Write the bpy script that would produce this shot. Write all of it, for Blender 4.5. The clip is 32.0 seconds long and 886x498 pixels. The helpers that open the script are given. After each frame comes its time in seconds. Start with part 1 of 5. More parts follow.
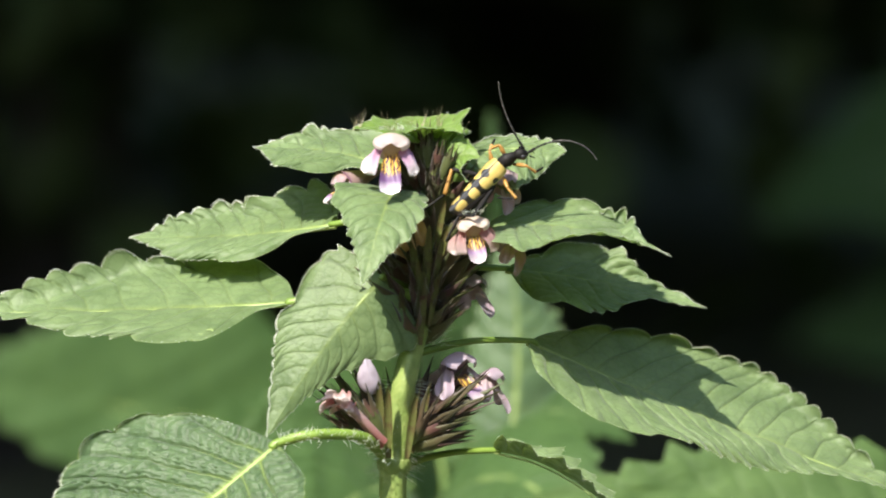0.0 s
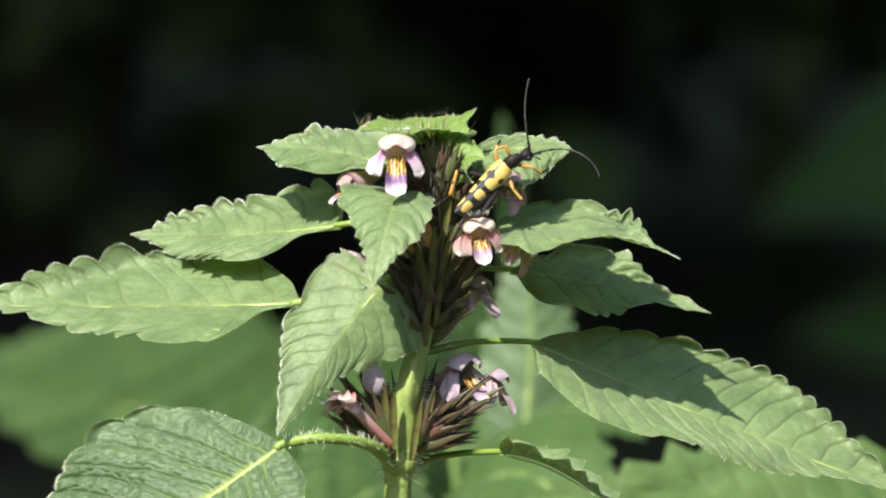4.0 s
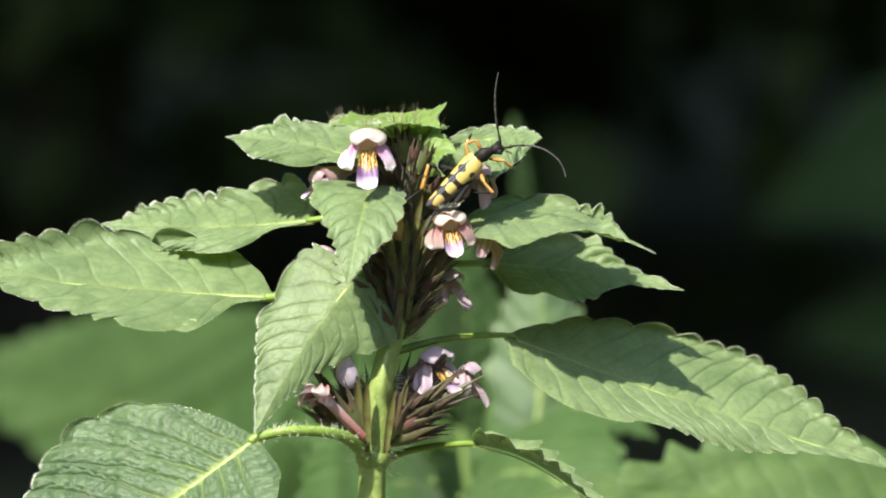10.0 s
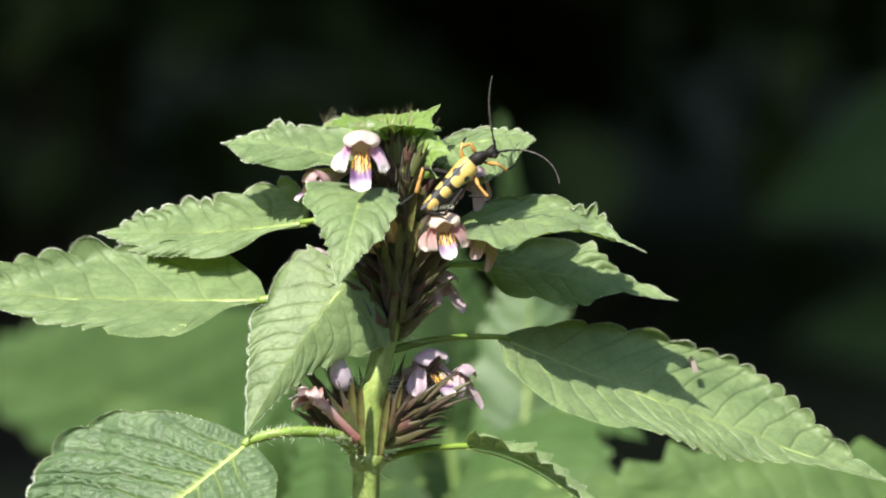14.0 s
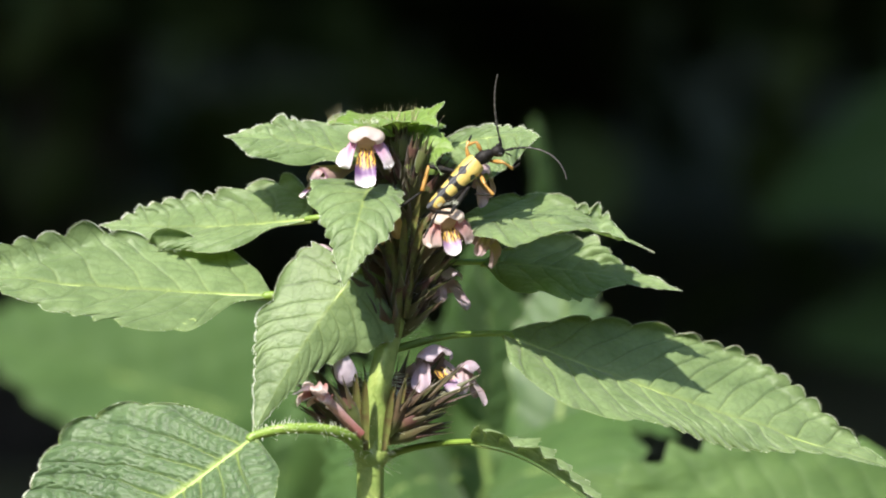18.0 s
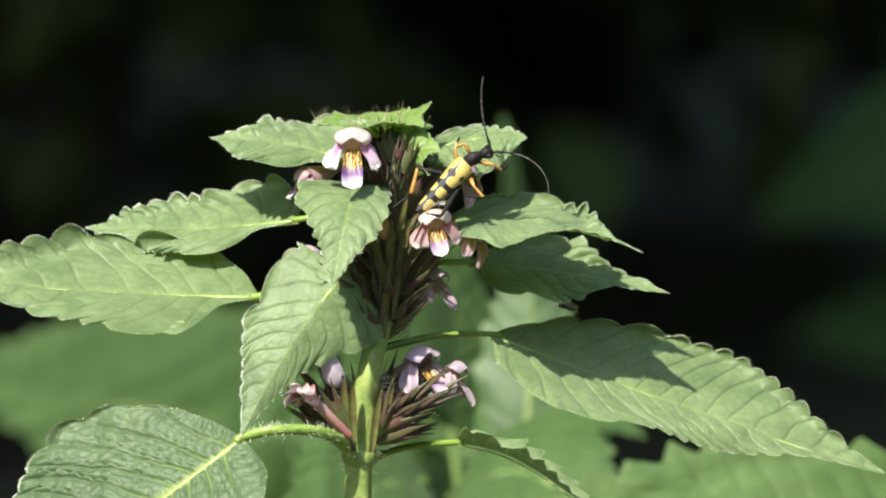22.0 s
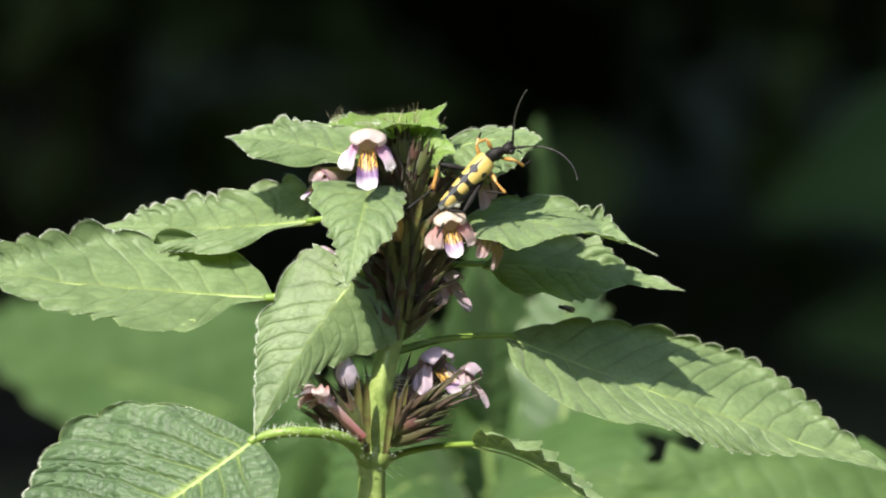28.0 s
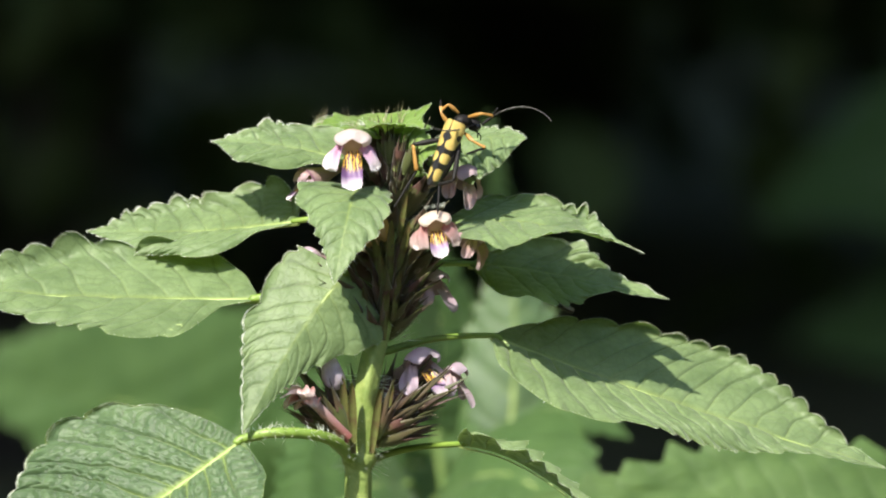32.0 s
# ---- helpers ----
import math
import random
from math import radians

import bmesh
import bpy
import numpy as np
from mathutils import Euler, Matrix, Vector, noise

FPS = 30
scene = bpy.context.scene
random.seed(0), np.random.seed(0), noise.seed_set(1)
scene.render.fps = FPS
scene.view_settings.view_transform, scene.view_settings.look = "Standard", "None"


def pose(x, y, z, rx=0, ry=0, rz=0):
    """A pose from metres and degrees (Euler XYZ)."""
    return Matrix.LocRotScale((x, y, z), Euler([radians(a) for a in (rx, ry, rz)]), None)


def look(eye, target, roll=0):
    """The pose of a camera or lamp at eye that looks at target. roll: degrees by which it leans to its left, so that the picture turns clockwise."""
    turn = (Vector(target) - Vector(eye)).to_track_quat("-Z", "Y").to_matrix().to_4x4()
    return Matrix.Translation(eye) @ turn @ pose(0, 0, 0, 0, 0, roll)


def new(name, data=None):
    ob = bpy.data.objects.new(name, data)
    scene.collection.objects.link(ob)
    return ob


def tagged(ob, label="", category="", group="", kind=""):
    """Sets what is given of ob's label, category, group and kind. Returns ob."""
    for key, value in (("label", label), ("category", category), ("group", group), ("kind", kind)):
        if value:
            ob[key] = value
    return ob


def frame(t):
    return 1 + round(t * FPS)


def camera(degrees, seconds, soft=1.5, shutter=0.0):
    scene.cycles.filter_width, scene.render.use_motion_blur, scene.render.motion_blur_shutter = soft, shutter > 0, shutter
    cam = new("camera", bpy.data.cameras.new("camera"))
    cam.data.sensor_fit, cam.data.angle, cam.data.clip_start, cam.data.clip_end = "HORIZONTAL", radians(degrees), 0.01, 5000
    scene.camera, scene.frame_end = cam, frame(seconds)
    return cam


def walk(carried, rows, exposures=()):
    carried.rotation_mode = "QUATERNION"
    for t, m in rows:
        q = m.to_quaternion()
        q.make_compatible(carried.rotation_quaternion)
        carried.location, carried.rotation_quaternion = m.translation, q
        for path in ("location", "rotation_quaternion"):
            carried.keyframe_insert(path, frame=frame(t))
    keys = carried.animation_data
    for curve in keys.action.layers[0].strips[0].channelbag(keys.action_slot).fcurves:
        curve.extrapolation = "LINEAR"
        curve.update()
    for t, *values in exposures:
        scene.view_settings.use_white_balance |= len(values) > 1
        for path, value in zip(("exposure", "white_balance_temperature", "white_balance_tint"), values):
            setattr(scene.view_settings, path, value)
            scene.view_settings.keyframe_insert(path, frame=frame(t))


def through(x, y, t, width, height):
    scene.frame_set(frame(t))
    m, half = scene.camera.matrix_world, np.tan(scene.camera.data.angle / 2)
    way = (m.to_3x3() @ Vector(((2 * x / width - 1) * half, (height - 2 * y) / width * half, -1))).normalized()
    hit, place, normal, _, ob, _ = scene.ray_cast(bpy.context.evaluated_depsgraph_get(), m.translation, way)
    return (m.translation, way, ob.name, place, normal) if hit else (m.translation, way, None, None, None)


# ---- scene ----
# Plan: millimetres to the right (u), up (v) and away from the eye (d) of CENTRE, a point of the flowering
# shoot 0.62 m above the ground; the eye stands 1.2 m off and looks 8 degrees down.
CENTRE = Vector((0, 0, 0.62))
RIGHT = Vector((1, 0, 0))
UP = Vector((0, math.sin(radians(8)), math.cos(radians(8))))
AWAY = Vector((0, math.cos(radians(8)), -math.sin(radians(8))))
EYE = CENTRE - 1.2 * AWAY
ROOT = Vector((-0.0135, 0.004, 0))

cam = camera(7.48, 32.0, soft=2.0, shutter=0.5)
cam.data.dof.use_dof = True
cam.data.dof.focus_distance = 1.195
cam.data.dof.aperture_fstop = 21
walk(cam, [(0, look(EYE, CENTRE)), (32, look(EYE, CENTRE))],
     exposures=[(0, 1.3), (2, 1.2), (3.5, 1.29), (6, 1.41), (14, 1.41), (17, 1.36), (24.5, 1.39), (28, 1.3), (30, 1.28), (32, 1.3)])

# ---- light ----
SUN = Vector((-0.31, -0.52, 0.795)).normalized()
world = bpy.data.worlds.new("sky")
scene.world = world
world.use_nodes = True
wn = world.node_tree
sky = wn.nodes.new("ShaderNodeTexSky")
sky.sky_type, sky.sun_disc = "NISHITA", False
sky.sun_elevation = math.asin(SUN.z)
sky.sun_rotation = math.atan2(SUN.x, SUN.y)
wn.links.new(sky.outputs[0], wn.nodes["Background"].inputs[0])
wn.nodes["Background"].inputs[1].default_value = 0.15
lamp = bpy.data.lights.new("sun", "SUN")
lamp.energy, lamp.angle, lamp.color = 4.2, radians(0.5), (1.0, 0.95, 0.82)
sun = new("sun", lamp)
sun.matrix_basis = look(Vector((0, 0, 5)) + SUN, Vector((0, 0, 5)))


# ---- small builders ----
def at(u, v, d):
    """A place of the plan, in metres."""
    k = 0.001 * (1 + d / 1200)
    return CENTRE + RIGHT * (u * k) + UP * (v * k) + AWAY * (d * 0.001)


def way(u, v, d):
    """A direction of the plan."""
    return (RIGHT * u + UP * v + AWAY * d).normalized()


def mesh_of(name, verts, faces, mat, smooth=True, **values):
    me = bpy.data.meshes.new(name)
    me.from_pydata([tuple(p) for p in verts], [], faces)
    me.materials.append(mat)
    if smooth:
        me.polygons.foreach_set("use_smooth", [True] * len(me.polygons))
    for key, data in values.items():
        me.attributes.new(key, "FLOAT", "POINT").data.foreach_set("value", [float(q) for q in data])
    me.update()
    return me


def part(name, me, parent, m=None, label="", kind=""):
    ob = new(name, me)
    ob.parent = parent
    if m is not None:
        ob.matrix_basis = m
    return tagged(ob, label, kind=kind)


def grid_faces(rows, cols, ring=False):
    out = []
    for i in range(rows - 1):
        for j in range(cols if ring else cols - 1):
            k = (j + 1) % cols
            out.append((i * cols + j, i * cols + k, (i + 1) * cols + k, (i + 1) * cols + j))
    return out


def axes(place, forward, upward):
    """A pose whose y points forward and whose z is as near to upward as can be."""
    f = Vector(forward).normalized()
    s = f.cross(Vector(upward)).normalized()
    z = s.cross(f)
    return Matrix.Translation(place) @ Matrix((s, f, z)).transposed().to_4x4()


def spline(points, n):
    """n + 1 points of a smooth curve through the given ones."""
    p = [Vector(q) for q in points]
    p = [2 * p[0] - p[1]] + p + [2 * p[-1] - p[-2]]
    out = []
    for i in range(n + 1):
        x = i / n * (len(p) - 3)
        k = min(int(x), len(p) - 4)
        f = x - k
        a, b, c, e = p[k:k + 4]
        out.append(0.5 * (2 * b + (c - a) * f + (2 * a - 5 * b + 4 * c - e) * f * f + (3 * b - a - 3 * c + e) * f ** 3))
    return out


def tube_mesh(name, points, radii, mat, n=24, sides=10, square=0.0, cap=True):
    """A tapered tube along a curve; square > 0 gives it four rounded edges."""
    line = spline(points, n)
    verts = []
    ref = Vector((0.31, 0.2, 0.93))
    for i, p in enumerate(line):
        t = (line[min(i + 1, n)] - line[max(i - 1, 0)]).normalized()
        a = t.cross(ref if abs(t.dot(ref)) < 0.95 else Vector((1, 0, 0))).normalized()
        b = t.cross(a)
        x = i / n * (len(radii) - 1)
        k = min(int(x), len(radii) - 2)
        r = radii[k] + (radii[k + 1] - radii[k]) * (x - k)
        for j in range(sides):
            g = 2 * math.pi * j / sides
            q = r * (1 + square * math.cos(4 * g))
            verts.append(p + a * (q * math.cos(g)) + b * (q * math.sin(g)))
    faces = grid_faces(n + 1, sides, True)
    if cap:
        faces += [tuple(range(sides))[::-1], tuple(n * sides + j for j in range(sides))]
    return mesh_of(name, verts, faces, mat)


def ball_mesh(name, size, mat, rows=10, cols=14, shape=None):
    """An ellipsoid of the given half axes, with an optional shaping of its unit points."""
    verts = []
    for i in range(rows + 1):
        g = math.pi * i / rows
        for j in range(cols):
            f = 2 * math.pi * j / cols
            p = Vector((math.sin(g) * math.cos(f), -math.cos(g), math.sin(g) * math.sin(f)))
            if shape:
                p = shape(p)
            verts.append((p.x * size[0], p.y * size[1], p.z * size[2]))
    return mesh_of(name, verts, grid_faces(rows + 1, cols, True), mat)


# ---- materials ----
def nodes_of(name):
    m = bpy.data.materials.new(name)
    m.use_nodes = True
    t = m.node_tree
    return m, t, t.nodes["Principled BSDF"], t.nodes["Material Output"]


def ramp_of(t, src, stops):
    r = t.nodes.new("ShaderNodeValToRGB")
    while len(r.color_ramp.elements) < len(stops):
        r.color_ramp.elements.new(0.5)
    for e, (x, c) in zip(r.color_ramp.elements, stops):
        e.position, e.color = x, (*c, 1) if len(c) == 3 else c
    t.links.new(src, r.inputs[0])
    return r.outputs[0]


def noise_of(t, scale, detail=4.0, rough=0.55):
    c = t.nodes.new("ShaderNodeTexCoord")
    n = t.nodes.new("ShaderNodeTexNoise")
    n.inputs["Scale"].default_value = scale
    n.inputs["Detail"].default_value = detail
    n.inputs["Roughness"].default_value = rough
    t.links.new(c.outputs["Object"], n.inputs["Vector"])
    return n.outputs["Fac"]


def mix_of(t, fac, a, b, kind="MIX"):
    m = t.nodes.new("ShaderNodeMix")
    m.data_type, m.blend_type = "RGBA", kind
    if isinstance(fac, float):
        m.inputs["Factor"].default_value = fac
    else:
        t.links.new(fac, m.inputs["Factor"])
    for k, x in (("A", a), ("B", b)):
        s = [q for q in m.inputs if q.name == k and q.type == "RGBA"][0]
        if isinstance(x, tuple):
            s.default_value = (*x, 1)
        else:
            t.links.new(x, s)
    return [q for q in m.outputs if q.type == "RGBA"][0]


def bump_of(t, height, strength, distance):
    b = t.nodes.new("ShaderNodeBump")
    b.inputs["Strength"].default_value = strength
    b.inputs["Distance"].default_value = distance
    t.links.new(height, b.inputs["Height"])
    return b.outputs[0]


def value_of(t, name):
    a = t.nodes.new("ShaderNodeAttribute")
    a.attribute_name = name
    return a.outputs["Fac"]


def leaf_material(name, dark, light, vein_and_glint, through=0.36, rough=0.5, tint=None, hairy=0.25, gloss=0.42, depth=0.00022):
    """A leaf: mottled green blade, paler veins, fine netted relief, hair sheen, light that shines through."""
    m, t, p, out = nodes_of(name)
    col = ramp_of(t, noise_of(t, 160, 5), [(0.34, dark), (0.62, light)])
    col = mix_of(t, ramp_of(t, noise_of(t, 1400, 3), [(0.35, (0, 0, 0)), (0.75, (0.35, 0.35, 0.35))]), col, light)
    col = mix_of(t, ramp_of(t, noise_of(t, 45, 3), [(0.4, (0, 0, 0)), (0.72, (0.4, 0.4, 0.4))]), col, tuple(1.25 * q + 0.02 for q in light))
    # sunken veins coloured darker, standing in for the shade inside them
    col = mix_of(t, ramp_of(t, value_of(t, "groove_shade"), [(0.3, (0, 0, 0)), (0.95, (0.75, 0.75, 0.75))]), col, tuple(0.6 * q for q in dark))
    p.inputs["Roughness"].default_value = rough
    p.inputs["Specular IOR Level"].default_value = gloss
    p.inputs["Sheen Weight"].default_value = hairy
    p.inputs["Sheen Roughness"].default_value = 0.5
    c = t.nodes.new("ShaderNodeTexCoord")
    v = t.nodes.new("ShaderNodeTexVoronoi")
    v.feature = "DISTANCE_TO_EDGE"
    v.inputs["Scale"].default_value = 420
    t.links.new(c.outputs["Object"], v.inputs["Vector"])
    net = ramp_of(t, v.outputs["Distance"], [(0.0, (0, 0, 0)), (0.4, (1, 1, 1))])
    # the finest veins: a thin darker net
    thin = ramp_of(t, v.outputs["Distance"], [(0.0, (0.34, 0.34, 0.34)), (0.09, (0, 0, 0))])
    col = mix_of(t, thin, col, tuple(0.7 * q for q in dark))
    # pale colour of the veins, and of the glint painted along the margin
    col = mix_of(t, value_of(t, "vein_and_glint"), col, vein_and_glint)
    t.links.new(col, p.inputs["Base Color"])
    f = t.nodes.new("ShaderNodeTexVoronoi")
    f.feature = "DISTANCE_TO_EDGE"
    f.inputs["Scale"].default_value = 1300
    t.links.new(c.outputs["Object"], f.inputs["Vector"])
    h = mix_of(t, 0.4, net, ramp_of(t, f.outputs["Distance"], [(0.0, (0, 0, 0)), (0.4, (1, 1, 1))]))
    h = mix_of(t, 0.4, h, noise_of(t, 900, 5, 0.7))
    t.links.new(bump_of(t, h, 0.7, depth), p.inputs["Normal"])
    tr = t.nodes.new("ShaderNodeBsdfTranslucent")
    t.links.new(mix_of(t, 0.55, col, tint or (0.22, 0.34, 0.03)), tr.inputs[0])
    mx = t.nodes.new("ShaderNodeMixShader")
    mx.inputs[0].default_value = through
    t.links.new(p.outputs[0], mx.inputs[1])
    t.links.new(tr.outputs[0], mx.inputs[2])
    t.links.new(mx.outputs[0], out.inputs[0])
    return m


def plain_material(name, a, b, scale=400.0, rough=0.5, bump=0.0, metal=0.0, sheen=0.0, thin=0.0, coat=0.0, gloss=0.5):
    """Two mottled tones with a fine relief; thin: the share of light that shines through."""
    m, t, p, out = nodes_of(name)
    n = noise_of(t, scale)
    col = ramp_of(t, n, [(0.32, a), (0.68, b)])
    t.links.new(col, p.inputs["Base Color"])
    p.inputs["Roughness"].default_value = rough
    p.inputs["Metallic"].default_value = metal
    p.inputs["Specular IOR Level"].default_value = gloss
    p.inputs["Sheen Weight"].default_value = sheen
    p.inputs["Coat Weight"].default_value = coat
    if bump:
        t.links.new(bump_of(t, noise_of(t, scale * 4), 0.6, bump), p.inputs["Normal"])
    if thin:
        tr = t.nodes.new("ShaderNodeBsdfTranslucent")
        t.links.new(col, tr.inputs[0])
        mx = t.nodes.new("ShaderNodeMixShader")
        mx.inputs[0].default_value = thin
        t.links.new(p.outputs[0], mx.inputs[1])
        t.links.new(tr.outputs[0], mx.inputs[2])
        t.links.new(mx.outputs[0], out.inputs[0])
    return m


def graded_material(name, stops, rough=0.45, thin=0.25, scale=900.0, coat=0.0, other=None):
    """Colour that runs along the part by its "along" value, broken up by a fine mottle."""
    m, t, p, out = nodes_of(name)
    a = t.nodes.new("ShaderNodeMath")
    a.operation = "MULTIPLY_ADD"
    t.links.new(noise_of(t, scale, 3), a.inputs[0])
    a.inputs[1].default_value = 0.24
    b = t.nodes.new("ShaderNodeMath")
    b.operation = "ADD"
    b.inputs[1].default_value = -0.12
    t.links.new(value_of(t, "along"), b.inputs[0])
    t.links.new(b.outputs[0], a.inputs[2])
    col = ramp_of(t, a.outputs[0], stops)
    if other:
        q = t.nodes.new("ShaderNodeObjectInfo")
        col = mix_of(t, q.outputs["Random"], col, other)
    t.links.new(col, p.inputs["Base Color"])
    p.inputs["Roughness"].default_value = rough
    p.inputs["Sheen Weight"].default_value = 0.2
    p.inputs["Coat Weight"].default_value = coat
    t.links.new(bump_of(t, noise_of(t, 3000, 2), 0.4, 0.00008), p.inputs["Normal"])
    if thin:
        tr = t.nodes.new("ShaderNodeBsdfTranslucent")
        t.links.new(col, tr.inputs[0])
        mx = t.nodes.new("ShaderNodeMixShader")
        mx.inputs[0].default_value = thin
        t.links.new(p.outputs[0], mx.inputs[1])
        t.links.new(tr.outputs[0], mx.inputs[2])
        t.links.new(mx.outputs[0], out.inputs[0])
    return m


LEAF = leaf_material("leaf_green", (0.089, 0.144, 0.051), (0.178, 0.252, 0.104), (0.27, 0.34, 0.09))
DARK_LEAF = leaf_material("dark_leaf", (0.042, 0.086, 0.031), (0.086, 0.146, 0.056), (0.27, 0.36, 0.07), 0.3, 0.5, None, 0.25, 0.45, 0.0003)
YOUNG = leaf_material("young_leaf", (0.12, 0.21, 0.03), (0.17, 0.27, 0.05), (0.28, 0.37, 0.12), 0.35)
# the neighbours' dimness is put into these darker copies of the leaf green
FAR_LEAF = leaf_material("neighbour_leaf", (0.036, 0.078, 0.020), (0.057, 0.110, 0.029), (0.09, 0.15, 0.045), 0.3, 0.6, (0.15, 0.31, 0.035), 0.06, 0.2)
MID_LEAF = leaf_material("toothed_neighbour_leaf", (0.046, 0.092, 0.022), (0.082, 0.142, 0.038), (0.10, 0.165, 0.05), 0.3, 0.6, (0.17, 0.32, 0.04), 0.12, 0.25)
FAR_STALK = plain_material("neighbour_stalk", (0.07, 0.12, 0.03), (0.1, 0.15, 0.04), 260, 0.6, gloss=0.2)
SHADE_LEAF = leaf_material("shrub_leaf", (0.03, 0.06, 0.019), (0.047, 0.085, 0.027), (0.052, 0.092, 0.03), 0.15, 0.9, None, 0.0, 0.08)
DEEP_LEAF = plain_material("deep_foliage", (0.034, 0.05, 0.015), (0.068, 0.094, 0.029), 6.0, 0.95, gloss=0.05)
MIDRIB = plain_material("midrib_green", (0.27, 0.36, 0.10), (0.34, 0.43, 0.15), 500, 0.45, 0.0001, thin=0.15)
PETIOLE = plain_material("petiole_green", (0.14, 0.235, 0.034), (0.22, 0.32, 0.06), 260, 0.42, 0.0001, thin=0.15)
STEM = plain_material("stem_green", (0.15, 0.22, 0.05), (0.27, 0.33, 0.10), 420, 0.5, 0.0003)
BRACT_GREEN = plain_material("bract_green", (0.10, 0.06, 0.03), (0.15, 0.19, 0.05), 400, 0.45, 0.0001, thin=0.3)
HAIR = plain_material("pale_hair", (0.68, 0.72, 0.6), (0.85, 0.87, 0.78), 400, 0.4, thin=0.4)
BRISTLE = plain_material("straw_bristle", (0.10, 0.07, 0.03), (0.36, 0.34, 0.18), 700, 0.45)
CALYX = graded_material("calyx", [(0.0, (0.26, 0.32, 0.08)), (0.35, (0.14, 0.13, 0.045)), (0.65, (0.125, 0.05, 0.04)), (1.0, (0.095, 0.027, 0.033))], 0.55, 0.25, other=(0.085, 0.11, 0.028))
TOOTH = graded_material("calyx_tooth", [(0.0, (0.14, 0.058, 0.05)), (0.45, (0.07, 0.033, 0.028)), (0.9, (0.055, 0.032, 0.025)), (1.0, (0.32, 0.26, 0.14))], 0.45, 0.25, other=(0.075, 0.085, 0.025))
COROLLA = graded_material("corolla_tube", [(0.0, (0.42, 0.36, 0.22)), (0.6, (0.58, 0.45, 0.36)), (1.0, (0.62, 0.52, 0.38))], 0.5, 0.4)
HOOD = graded_material("hood_petal", [(0.0, (0.40, 0.29, 0.21)), (0.4, (0.50, 0.40, 0.34)), (0.75, (0.60, 0.51, 0.49)), (1.0, (0.66, 0.57, 0.56))], 0.6, 0.45, 700)
CREAM = graded_material("cream_petal", [(0.0, (0.42, 0.27, 0.17)), (0.5, (0.52, 0.38, 0.27)), (0.8, (0.66, 0.55, 0.47)), (1.0, (0.70, 0.58, 0.50))], 0.6, 0.4, 1100)
BLUSH = graded_material("blush_petal", [(0.0, (0.38, 0.13, 0.12)), (0.4, (0.48, 0.27, 0.26)), (0.8, (0.62, 0.46, 0.45)), (1.0, (0.70, 0.60, 0.59))], 0.5, 0.45, 1500)
THROAT = graded_material("throat", [(0.0, (0.52, 0.40, 0.18)), (0.5, (0.48, 0.36, 0.24)), (1.0, (0.36, 0.25, 0.17))], 0.6, 0.3)
LOBE = graded_material("side_petal", [(0.0, (0.36, 0.14, 0.24)), (0.3, (0.42, 0.23, 0.36)), (0.55, (0.54, 0.40, 0.51)), (0.78, (0.64, 0.56, 0.61)), (1.0, (0.70, 0.66, 0.68))], 0.5, 0.25, 700)
MAUVE = graded_material("mauve_petal", [(0.0, (0.44, 0.33, 0.33)), (0.5, (0.40, 0.29, 0.36)), (1.0, (0.49, 0.40, 0.48))], 0.55, 0.3, 700)
FADED = graded_material("faded_petal", [(0.0, (0.44, 0.36, 0.20)), (0.5, (0.42, 0.26, 0.25)), (1.0, (0.50, 0.38, 0.42))], 0.5, 0.35)
DUSK = graded_material("dull_tube", [(0.0, (0.34, 0.24, 0.16)), (0.6, (0.38, 0.26, 0.21)), (0.9, (0.40, 0.26, 0.27)), (1.0, (0.20, 0.08, 0.15))], 0.5, 0.35)
LILAC = plain_material("bud_petal", (0.46, 0.38, 0.46), (0.62, 0.54, 0.62), 500, 0.5, 0.0001, thin=0.35)
WILTED = plain_material("wilted_petal", (0.42, 0.24, 0.10), (0.55, 0.36, 0.20), 500, 0.6, 0.0001, thin=0.2)


def lip_material(name, tone, bands):
    """The lip: a yellow patch netted with brown, violet veins round it, a white rim."""
    m, t, p, out = nodes_of(name)
    along, across = value_of(t, "along"), value_of(t, "across")
    rim = ramp_of(t, along, bands)
    w = t.nodes.new("ShaderNodeTexWave")
    w.bands_direction = "X"
    w.inputs["Scale"].default_value = 560
    w.inputs["Distortion"].default_value = 6.0
    w.inputs["Detail"].default_value = 3.0
    w.inputs["Detail Scale"].default_value = 2.0
    c = t.nodes.new("ShaderNodeTexCoord")
    t.links.new(c.outputs["Object"], w.inputs["Vector"])
    net = ramp_of(t, w.outputs["Fac"], [(0.46, (0.06, 0.02, 0.025)), (0.58, (0.46, 0.28, 0.04))])
    k = t.nodes.new("ShaderNodeMath")
    k.operation = "MULTIPLY_ADD"
    t.links.new(across, k.inputs[0])
    k.inputs[1].default_value = 0.1
    t.links.new(along, k.inputs[2])
    patch = ramp_of(t, k.outputs[0], [(0.5, (1, 1, 1)), (0.62, (0, 0, 0))])
    col = mix_of(t, 1.0, mix_of(t, patch, rim, net), (tone, tone, tone), "MULTIPLY")
    t.links.new(col, p.inputs["Base Color"])
    p.inputs["Roughness"].default_value = 0.5
    return m


LIP = lip_material("lip_petal", 1.0, [(0.0, (0.46, 0.28, 0.36)), (0.45, (0.09, 0.04, 0.12)), (0.68, (0.14, 0.07, 0.18)), (0.82, (0.48, 0.40, 0.48)), (1.0, (0.64, 0.60, 0.62))])
